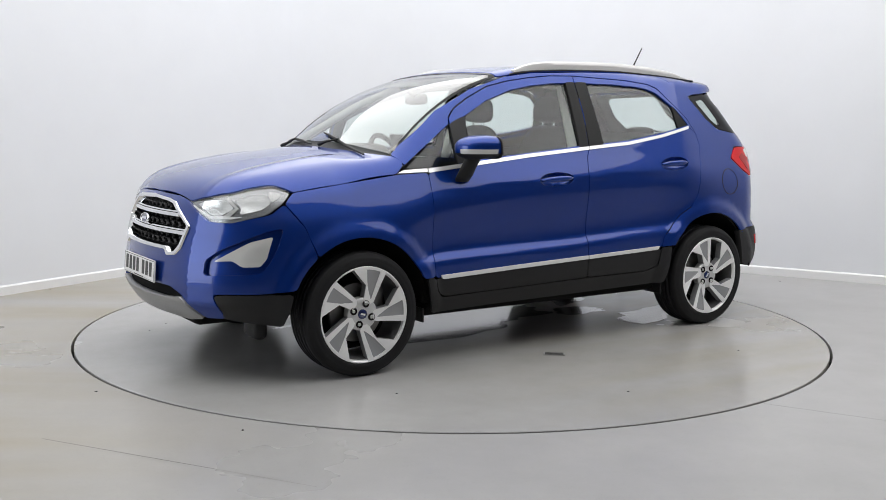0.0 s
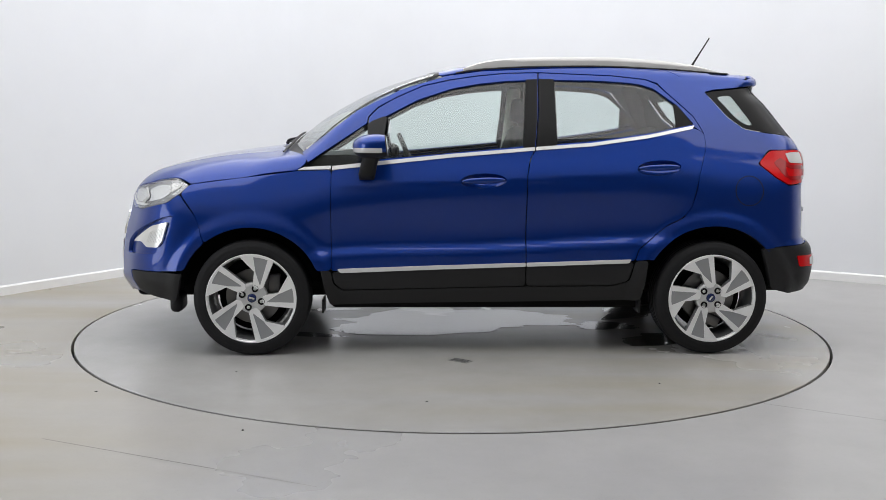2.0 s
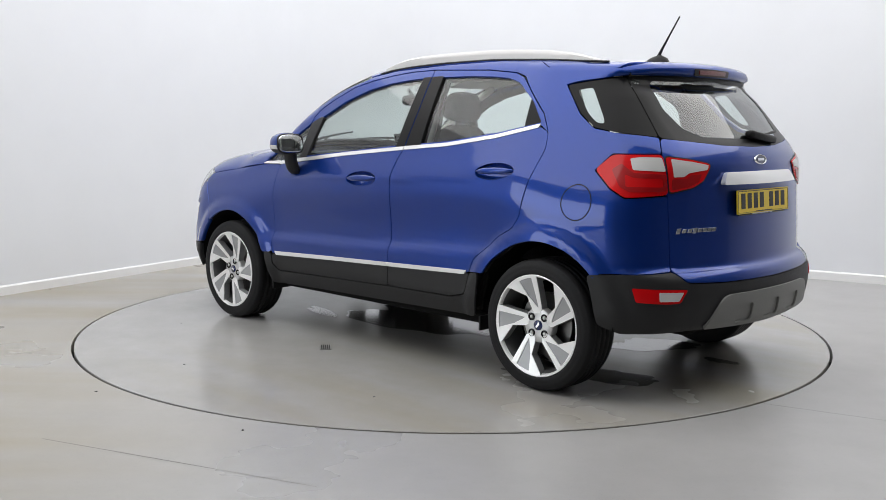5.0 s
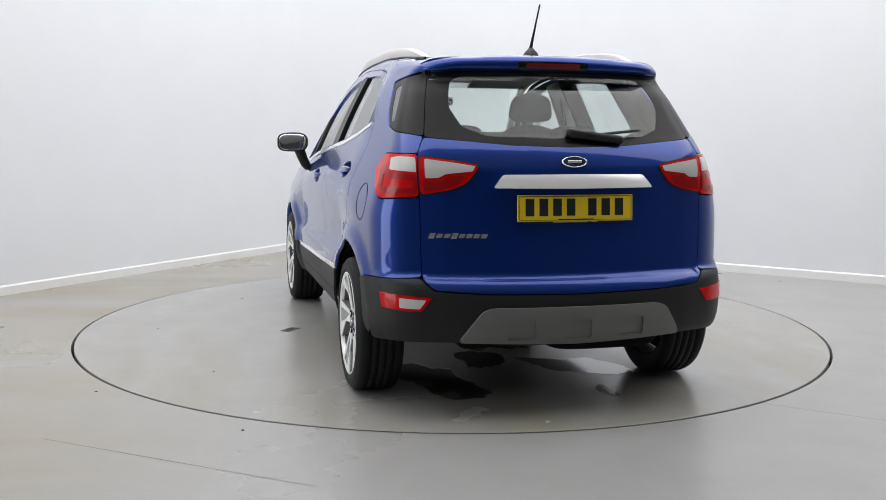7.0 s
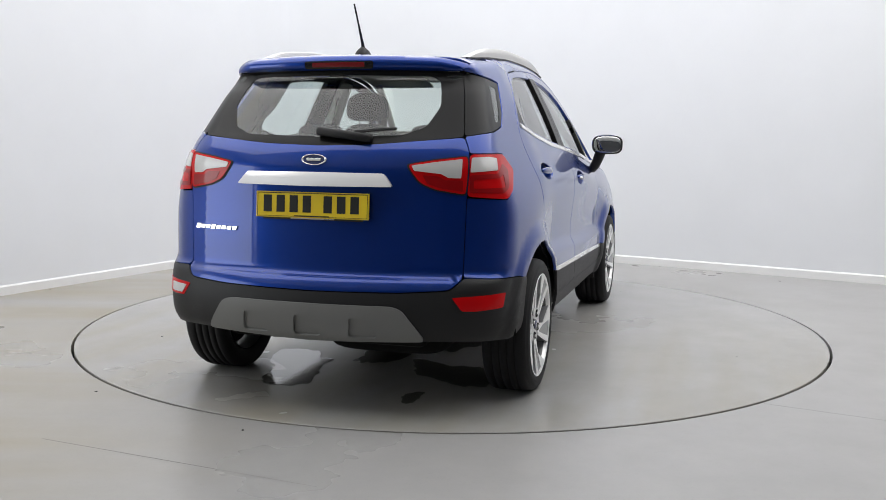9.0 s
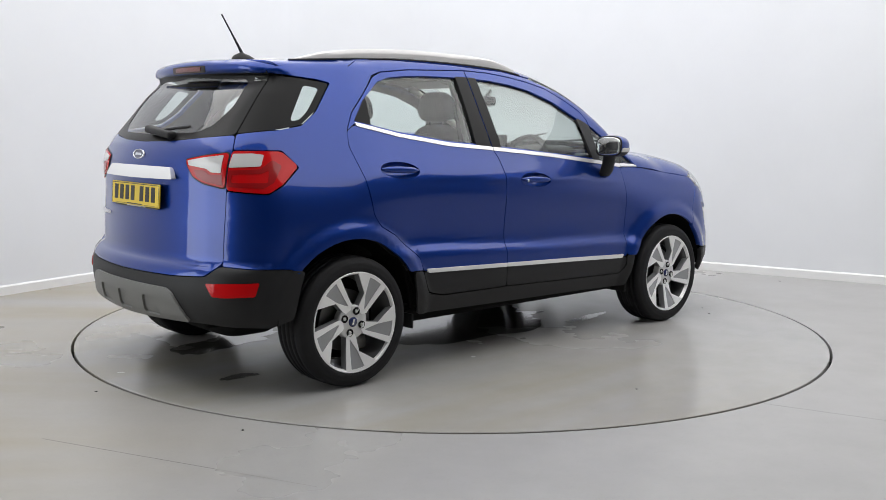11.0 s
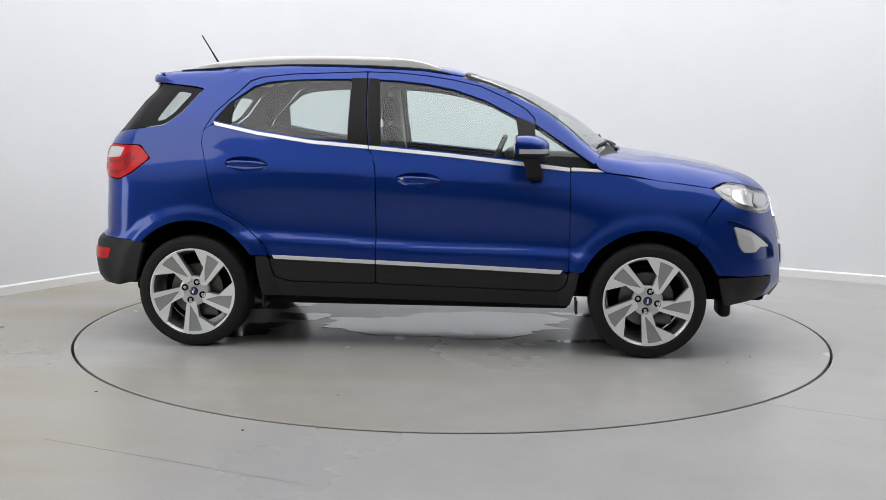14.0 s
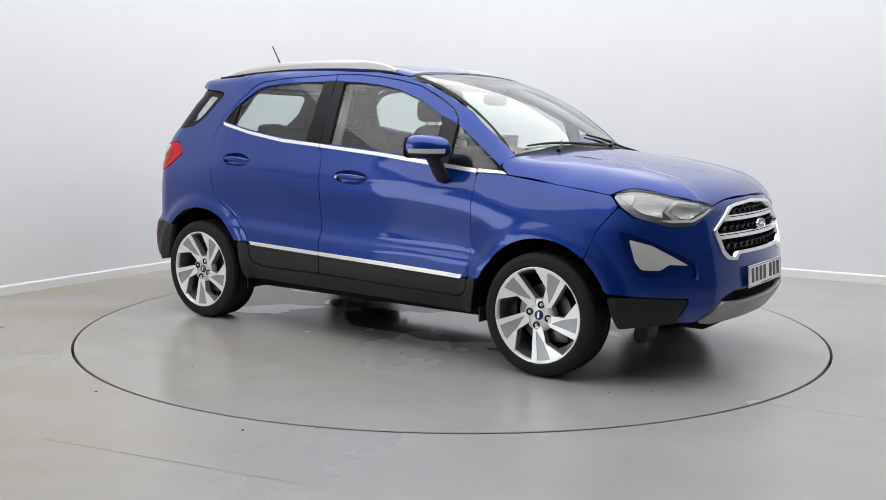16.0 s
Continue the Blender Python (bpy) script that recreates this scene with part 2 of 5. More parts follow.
def rear_x(y, z):
    c = curve([0.25, 0.32, 0.38, 0.48, 0.56, 0.60, 0.63, 0.75, 0.9, 1.05, 1.12, 1.17, 1.22, 1.38, 1.474, 1.492, 1.54, 1.62], [-1.90, -1.955, -2.0, -2.015, -2.005, -1.985, -1.945, -1.94, -1.93, -1.925, -1.905, -1.875, -1.83, -1.695, -1.615, -1.645, -1.652, -1.64], z)
    return c + 0.25 * y * y + 0.1 * np.maximum(y - 0.55, 0)


def top_z(x, y):
    s = x + step(0.2, 0.95, x) * (1 - step(1.1, 1.5, x)) * 0.26 * y * y
    c = curve([-2.1, -1.66, -1.35, -1.0, -0.6, -0.25, 0.0, 0.16, 0.30, 0.46, 0.62, 0.77, 0.92, 1.07, 1.14, 1.25, 1.363, 1.536, 1.71, 1.884, 1.98, 2.06, 2.2],
              [1.53, 1.556, 1.574, 1.598, 1.618, 1.62, 1.608, 1.588, 1.558, 1.512, 1.452, 1.378, 1.288, 1.175, 1.135, 1.118, 1.102, 1.076, 1.04, 0.987, 0.948, 0.895, 0.78], s)
    roof = 1 - step(-0.1, 0.5, x)
    crown = 0.07 * roof + 0.10 * (1 - roof)
    bonnet = step(1.15, 1.35, x)
    swage = bonnet * 0.014 * step(0.42, 0.52, y) * (1 - step(0.60, 0.74, y))
    return c - crown * y * y + swage - bonnet * 0.10 * np.maximum(y - 0.45, 0)


def body(x, y, z):
    y = np.abs(y)
    f = smax(y - side_y(x, z), x - front_x(y, z), 0.17)
    f = smax(f, rear_x(y, z) - x, 0.13)
    return smax(f, z - top_z(x, y), 0.05 + 0.05 * step(0.9, 1.3, x))


def gradient(p, e=0.004):
    g = np.empty_like(p)
    for i in range(3):
        d = np.zeros(3)
        d[i] = e
        g[:, i] = body(*(p + d).T) - body(*(p - d).T)
    return g / np.maximum(np.linalg.norm(g, axis=1, keepdims=True), 1e-9)


def meet(origin, way, far):
    """Where rays from outside first meet the body, by bisection; origin is inside, far is outside."""
    lo, hi = np.zeros(len(origin)), np.full(len(origin), far)
    for _ in range(26):
        mid = (lo + hi) / 2
        inside = body(*(origin + mid[:, None] * way).T) < 0
        lo, hi = np.where(inside, mid, lo), np.where(inside, hi, mid)
    return origin + hi[:, None] * way


def chart_side(uv):
    o = np.stack([uv[:, 0], np.zeros(len(uv)), uv[:, 1]], -1)
    return meet(o, np.tile([0.0, 1.0, 0.0], (len(uv), 1)), 1.3)


def chart_top(uv):
    o = np.stack([uv[:, 0], uv[:, 1], np.full(len(uv), 0.5)], -1)
    return meet(o, np.tile([0.0, 0.0, 1.0], (len(uv), 1)), 1.5)


def polar(xc, sign):
    def chart(uv):
        o = np.stack([np.full(len(uv), xc), np.zeros(len(uv)), uv[:, 1]], -1)
        return meet(o, np.stack([sign * np.cos(uv[:, 0]), np.sin(uv[:, 0]), np.zeros(len(uv))], -1), 2.0)
    def back(p):
        return np.stack([np.arctan2(p[:, 1], sign * (p[:, 0] - xc)), p[:, 2]], -1)
    return chart, back


SIDE = (chart_side, lambda p: p[:, [0, 2]])
TOP = (chart_top, lambda p: p[:, [0, 1]])
FRONT = polar(1.05, 1.0)
REAR = polar(-0.85, -1.0)


@lru_cache(None)
def S(x, z):
    # outlines near the nose follow the swept-back corner
    x = x - (0.040 if z < 0.77 else 0.030) * float(step(1.62, 1.88, x))
    return chart_side(np.array([[x, z]]))[0]


@lru_cache(None)
def T(x, y):
    p = chart_top(np.array([[x, abs(y)]]))[0]
    return np.array([p[0], y, p[2]])


@lru_cache(None)
def Fp(y, z):
    p = meet(np.array([[1.0, abs(y), z]]), np.array([[1.0, 0, 0]]), 1.5)[0]
    return np.array([p[0], y, z])


@lru_cache(None)
def Rp(y, z):
    p = meet(np.array([[-0.9, abs(y), z]]), np.array([[-1.0, 0, 0]]), 1.5)[0]
    return np.array([p[0], y, z])


def soften(pts, r=0.02, gap=0.02):
    """Rounds the corners of a closed outline and divides its edges."""
    pts = [np.asarray(p, float) for p in pts]
    n, out = len(pts), []
    for i in range(n):
        a, b, c = pts[i - 1], pts[i], pts[(i + 1) % n]
        la, lc = np.linalg.norm(a - b), np.linalg.norm(c - b)
        ra, rc = min(r, la * 0.45), min(r, lc * 0.45)
        p, q = b + (a - b) / max(la, 1e-9) * ra, b + (c - b) / max(lc, 1e-9) * rc
        for t in (0, 0.25, 0.5, 0.75, 1.0):
            out.append((1 - t) ** 2 * p + 2 * t * (1 - t) * b + t * t * q)
    dense = []
    for a, b in zip(out, out[1:] + out[:1]):
        k = max(1, int(np.linalg.norm(b - a) / gap))
        dense += [a + (b - a) * t / k for t in range(k)]
    return dense


def inside_outline(poly, pts):
    """Which points lie inside a closed outline, and how far each is from it."""
    hit, near = [], []
    a, b = poly, np.roll(poly, -1, axis=0)
    ab = b - a
    with np.errstate(divide="ignore", invalid="ignore"):
        slope = ab[:, 0] / ab[:, 1]
    for q in np.array_split(pts, max(1, len(pts) // 400)):
        x, y = q[:, :1], q[:, 1:]
        cross = (a[:, 1] > y) != (b[:, 1] > y)
        with np.errstate(invalid="ignore"):
            hit.append((cross & (x < slope * (y - a[:, 1]) + a[:, 0])).sum(1) % 2 == 1)
        t = np.clip(((x - a[:, 0]) * ab[:, 0] + (y - a[:, 1]) * ab[:, 1]) / np.maximum((ab * ab).sum(1), 1e-12), 0, 1)
        near.append(np.hypot(x - a[:, 0] - t * ab[:, 0], y - a[:, 1] - t * ab[:, 1]).min(1))
    return np.concatenate(hit), np.concatenate(near)


def sheet(outline, chart, holes=(), cell=0.03, proud=0.0, depth=0.014, round_by=0.02, gap=0.02, dish=None):
    """A skin panel on the body inside an outline: vertices, faces and normals, with its edges turned in."""
    to3, to2 = chart
    loops = []
    for k, ring in enumerate((outline, *holes)):
        loops.append(to2(np.array(soften(ring, round_by, gap))))
    lo, hi = loops[0].min(0), loops[0].max(0)
    gx, gy = np.meshgrid(np.arange(lo[0] + cell / 2, hi[0], cell), np.arange(lo[1] + cell / 2, hi[1], cell * 0.87))
    gx = gx + (np.arange(gx.shape[0]) % 2)[:, None] * cell / 2
    grid = np.stack([gx.ravel(), gy.ravel()], -1)
    ok, near = inside_outline(loops[0], grid)
    ok &= near > cell * 0.45
    for lp in loops[1:]:
        h, near = inside_outline(lp, grid)
        ok &= ~h & (near > cell * 0.45)
    grid = grid[ok]
    verts2 = np.concatenate(loops + [grid])
    edges, at = [], 0
    for lp in loops:
        edges += [(at + i, at + (i + 1) % len(lp)) for i in range(len(lp))]
        at += len(lp)
    v2, _, tris, *_ = delaunay_2d_cdt([Vector(v) for v in verts2], edges, [], 0, 1e-6)
    v2 = np.array([tuple(v) for v in v2])
    mids = np.array([v2[list(t)].mean(0) for t in tris])
    keep, _ = inside_outline(loops[0], mids)
    for lp in loops[1:]:
        keep &= ~inside_outline(lp, mids)[0]
    tris = [tuple(t) for t, k in zip(tris, keep) if k]
    p = to3(v2)
    n = gradient(p)
    p = p + n * proud
    if dish is not None:
        p = p + n * dish(p)[:, None]
    fixed = []
    for a, b, c in tris:
        if np.dot(np.cross(p[b] - p[a], p[c] - p[a]), n[a]) < 0:
            b, c = c, b
        fixed.append((a, b, c))
    count = {}
    for t in fixed:
        for e in ((t[0], t[1]), (t[1], t[2]), (t[2], t[0])):
            count[e] = 1
    rim = [e for e in count if (e[1], e[0]) not in count]
    verts, normals, faces = list(p), list(n), list(fixed)
    # the turned-in edge: a rolled lip, then a return towards the inside
    where = {}
    for e in rim:
        for i in e:
            if i not in where:
                where[i] = len(verts)
                verts += [p[i], p[i] - n[i] * depth]
                normals += [n[i], n[i]]
    side_n = {}
    for a, b in rim:
        out = np.cross(p[b] - p[a], n[a])
        out = out / max(np.linalg.norm(out), 1e-9)
        for i in (a, b):
            side_n[i] = side_n.get(i, 0) + out
        faces.append((where[a], where[a] + 1, where[b] + 1, where[b]))
    for i, o in side_n.items():
        o = o / max(np.linalg.norm(o), 1e-9)
        normals[where[i]] = o * 0.75 + n[i] * 0.66
        normals[where[i] + 1] = o
    return np.array(verts), faces, None if dish is not None else np.array(normals), len(p)


SHEETS = {}


def skin(name, outline, chart, material, parent, side=1, label="", inner=None, **more):
    """Adds a panel; side -1 is its mirror image on the car's other flank."""
    key = (np.array(outline).tobytes(), more.get("proud", 0), id(chart))
    if key not in SHEETS:
        SHEETS[key] = sheet(outline, chart, **more)
    v, f, n, count = SHEETS[key]
    if side < 0:
        v, n = v * (1, -1, 1), None if n is None else n * (1, -1, 1)
        f = [tuple(reversed(q)) for q in f]
    ob = mesh_object(name, v + (CAR_X, CAR_Y, 0), f, material, parent, n)
    if label:
        ob["label"] = label
    if inner:
        # the lining on the cabin side of the panel
        w = v[:count] - n[:count] * inner[1]
        mesh_object("lining", w + (CAR_X, CAR_Y, 0), [q for q in f if max(q) < count], inner[0], ob if ob.parent is CAR else parent)
    return ob


CAR_X, CAR_Y = -0.137, 0.020
LAMPSILVER = simple("lamp_silver", (0.30, 0.30, 0.31), 0.25, metal=0.6, spread=0.2)
LAMPGREY = simple("lamp_reflector", (0.86, 0.86, 0.87), 0.16, metal=0.75, spread=0.2)
LENS = glass_material("lamp_cover", (0.96, 0.97, 0.97))
WHITELENS = simple("white_lens", (0.58, 0.575, 0.57), 0.15, coat=0.5, spread=0.12)
DARKRED = simple("dark_red_lens", (0.16, 0.004, 0.006), 0.12, coat=1.0)
RAIL = simple("satin_rail", (0.58, 0.57, 0.565), 0.40, metal=0.35, spread=0.04)
ALLOYHUB = simple("silver_painted_alloy", (0.66, 0.66, 0.66), 0.35, metal=0.5, spread=0.06)


def water_material():
    m, n, l, p = nodes_of("water_film")
    n.remove(p)
    clear = n.new("ShaderNodeBsdfTransparent")
    clear.inputs[0].default_value = (0.78, 0.78, 0.77, 1)
    gloss = n.new("ShaderNodeBsdfGlossy")
    gloss.inputs["Roughness"].default_value = 0.10
    lw = n.new("ShaderNodeLayerWeight")
    lw.inputs["Blend"].default_value = 0.5
    pw = n.new("ShaderNodeMath")
    pw.operation = "POWER"
    pw.inputs[1].default_value = 3.4
    l.new(lw.outputs["Facing"], pw.inputs[0])
    fr = n.new("ShaderNodeMapRange")
    fr.inputs["To Min"].default_value = 0.065
    l.new(pw.outputs[0], fr.inputs["Value"])
    mix = n.new("ShaderNodeMixShader")
    l.new(fr.outputs[0], mix.inputs[0])
    l.new(clear.outputs[0], mix.inputs[1])
    l.new(gloss.outputs[0], mix.inputs[2])
    l.new(mix.outputs[0], n["Material Output"].inputs["Surface"])
    return m


WATER = water_material()
GROOVEFILL = simple("joint_filler", (0.19, 0.185, 0.175), 0.6)
FLOOR_JOINTS = ((-1.62, -2.384, -0.461, -2.87), (1.435, -1.774, 1.884, -2.017))
# Chrome whose pale body colour stands in for the ceiling's reflection.
LITCHROME = simple("lit_chrome", (0.88, 0.88, 0.89), 0.22, metal=0.45, coat=0.5, spread=0.03)
FRIT = simple("black_glass_border", (0.006, 0.006, 0.0065), 0.3, spec=0.15)
REDDEEP = simple("deep_red_lens", (0.30, 0.004, 0.006), 0.15, coat=0.25, spread=0.35, spec=0.3)

# ---------------------------------------------------------------- room
def room():
    turn = Matrix.Rotation(radians(WALL_TURN), 4, "Z")
    u = (turn @ Vector((1, 0, 0, 0))).to_3d()      # along the long wall, away from the camera's side
    v = Vector((u.y, -u.x, 0))                     # along the other wall
    L1, L2, thick = 12.5, 11.5, 0.2

    def wall(name, a, b, label, foot=-0.05, material=WHITEWALL):
        d = (b - a).normalized()
        out = Vector((-d.y, d.x, 0))
        bm = bmesh.new()
        lo = [a, b, b + out * thick, a + out * thick]
        vs = [bm.verts.new((p.x, p.y, z)) for z in (foot, ROOM_H) for p in lo]
        for q in ((0, 1, 2, 3), (4, 5, 6, 7), (0, 1, 5, 4), (1, 2, 6, 5), (2, 3, 7, 6), (3, 0, 4, 7)):
            bm.faces.new([vs[i] for i in q])
        ob = part(name, bm, material, None)
        return tagged(ob, label, "wall", kind="structure")

    def board(name, line):
        """A skirting board along a line of points, on its right-hand side."""
        prof = [(0.0, FLOOR_Z), (0.014, FLOOR_Z), (0.014, 0.059), (0.008, 0.068), (0.0, 0.070)]
        bm = bmesh.new()
        rows = []
        for i, p in enumerate(line):
            d = (line[min(i + 1, len(line) - 1)] - line[max(i - 1, 0)]).normalized()
            inn = Vector((d.y, -d.x, 0))
            rows.append([bm.verts.new((p + inn * w + Vector((0, 0, h)))) for w, h in prof])
        for r, q in zip(rows, rows[1:]):
            for i in range(len(prof) - 1):
                bm.faces.new((r[i], r[i + 1], q[i + 1], q[i]))
        ob = part(name, bm, BOARD, None)
        return tagged(ob, "white painted skirting board along the wall foot", "skirting board", kind="structure")

    c = CORNER
    A, B, D = c - u * L1, c + v * L2, c - u * L1 + v * L2
    # the two walls in view run into one another in a cove
    cove = 1.0
    k = c - u * cove + v * cove
    arc_pts = [k + Vector((math.cos(a), math.sin(a), 0)) * cove for a in [math.atan2(-v.y, -v.x) + (math.atan2(u.y, u.x) - math.atan2(-v.y, -v.x)) * i / 24 for i in range(25)]]
    bm = bmesh.new()
    cols = [[bm.verts.new((p.x, p.y, z)) for z in (-0.05, ROOM_H)] for p in arc_pts]
    outer = [[bm.verts.new((p.x + (u.x - v.x) * 0.2, p.y + (u.y - v.y) * 0.2, z)) for z in (-0.05, ROOM_H)] for p in arc_pts]
    for i in range(24):
        bm.faces.new((cols[i][0], cols[i + 1][0], cols[i + 1][1], cols[i][1]))
        bm.faces.new((outer[i][0], outer[i + 1][0], outer[i + 1][1], outer[i][1]))
    tagged(part("wall_corner", bm, WHITEWALL, None, smooth=True), "rounded white painted studio wall corner", "wall", kind="structure")
    # the long wall, with a wide daylight doorway beside the camera
    d0, d1, head = A + u * 0.7, A + u * 5.0, 2.9
    wall("wall_north", A, d0, "plain white painted studio wall beside the doorway")
    wall("wall_north", d1, c - u * cove, "plain white painted studio wall behind the turntable")
    wall("wall_north", d0, d1, "white painted lintel over the wide doorway", head)
    global DOORWAY
    DOORWAY = (d0 + d1) / 2, v, head
    wall("wall_east", c + v * cove, B, "plain white painted studio wall with skirting board")
    # Two unseen walls, coloured dark so the lacquer mirrors a dim room.
    wall("wall_south", B, D, "unseen wall coloured dark for the dim space behind the camera", material=DIMWALL)
    wall("wall_west", D, A, "unseen wall coloured dark for the dim space behind the camera", material=DIMWALL)
    board("baseboard", [d1, *arc_pts, B])
    mid = (A + B) / 2
    # floor with a round opening for the turntable
    bm = bmesh.new()
    seg = 160
    R_IN = RING + 0.006
    ring = [bm.verts.new((R_IN * math.cos(2 * math.pi * i / seg), R_IN * math.sin(2 * math.pi * i / seg), FLOOR_Z)) for i in range(seg)]
    low = [bm.verts.new((w.co.x, w.co.y, -0.12)) for w in ring]
    far = [bm.verts.new((3.2 * math.cos(2 * math.pi * i / seg), 3.2 * math.sin(2 * math.pi * i / seg), FLOOR_Z)) for i in range(seg)]
    rim = []
    for i in range(seg):
        a = 2 * math.pi * i / seg
        d = Vector((math.cos(a), math.sin(a), 0))
        best = 1e9
        for p, q in zip((A, c, B, D), (c, B, D, A)):
            e = q - p
            den = d.x * e.y - d.y * e.x
            if abs(den) > 1e-9:
                t = (p.x * e.y - p.y * e.x) / den
                if t > 0:
                    best = min(best, t)
        rim.append(bm.verts.new(d * (best + 0.15) + Vector((0, 0, FLOOR_Z))))
    for i in range(seg):
        j = (i + 1) % seg
        bm.faces.new((ring[i], far[i], far[j], ring[j]))
        bm.faces.new((far[i], rim[i], rim[j], far[j]))
        bm.faces.new((low[i], ring[i], ring[j], low[j]))
    tagged(part("floor", bm, FLOOR, None), "sealed grey screed floor with faint brown stains", "floor", kind="structure")
    pit = lathe_bm([(0.001, -0.12), (RING + 0.02, -0.12)], 96, "Z")
    tagged(part("groove", pit, GROOVE, None), "dark gap under the turntable edge", "floor gap", kind="structure")
    # a saw-cut joint across the floor outside the table
    for x0, y0, x1, y1 in FLOOR_JOINTS:
        a, b = Vector((x0, y0, 0)), Vector((x1, y1, 0))
        q = (b - a).normalized().cross(Vector((0, 0, 1))) * 0.0022
        bm = bmesh.new()
        bm.faces.new([bm.verts.new(p + Vector((0, 0, FLOOR_Z + 0.0006))) for p in (a - q, b - q, b + q, a + q)])
        tagged(part("floor_joint", bm, GROOVEFILL, None), "thin filled joint in the grey screed", "floor joint", kind="structure")
    # ceiling with a large lamp tray above the turntable
    bm = box_bm(mid.x, mid.y, ROOM_H + 0.1, max(L1, L2) * 1.9, max(L1, L2) * 1.9, 0.2)
    tagged(part("ceiling", bm, CEIL, None), "plain white studio ceiling", "ceiling", kind="structure")


RING = 2.264
room()


def turntable():
    base = tagged(new("turntable"), "round grey screed turntable set flush in the floor", "turntable")
    disc = lathe_bm([(0.0005, 0.0), (RING * 0.5, 0.0), (RING - 0.012, 0.0), (RING - 0.0095, -0.0025), (RING - 0.0095, -0.08)], 160, "Z")
    part("disc", disc, DISC, base)
    return base


DISC = floor_material("grey_turntable_screed", 0.15, 1.2, -0.9, 0.65)
TABLE = turntable()

# ---------------------------------------------------------------- car
CAR = tagged(new("car"), "metallic blue compact sport utility car on a turntable", "car")


def arc(centre, a0, a1, n=14):
    cx, cz, r = centre
    return [S(cx + r * math.cos(radians(a0 + (a1 - a0) * i / n)), cz + r * math.sin(radians(a0 + (a1 - a0) * i / n))) for i in range(n + 1)]


# the line where roof and rear flank meet
ROOF_EDGE = [S(round(-1.10 - 0.039 * k, 3), round(float(curve([-1.49, -1.42, -1.21, -1.10], [1.518, 1.527, 1.535, 1.533], np.array([-1.10 - 0.039 * k]))[0]), 4)) for k in range(11)]


def bowl(cx, cz, a, b, lean=0.0, n=40):
    """An oval on the flank, leaning by some degrees."""
    ca, sa = math.cos(radians(-lean)), math.sin(radians(-lean))
    pts = [(a * math.cos(2 * math.pi * i / n), b * math.sin(2 * math.pi * i / n)) for i in range(n)]
    return [S(cx + p * ca - q * sa, cz + p * sa + q * ca) for p, q in pts]


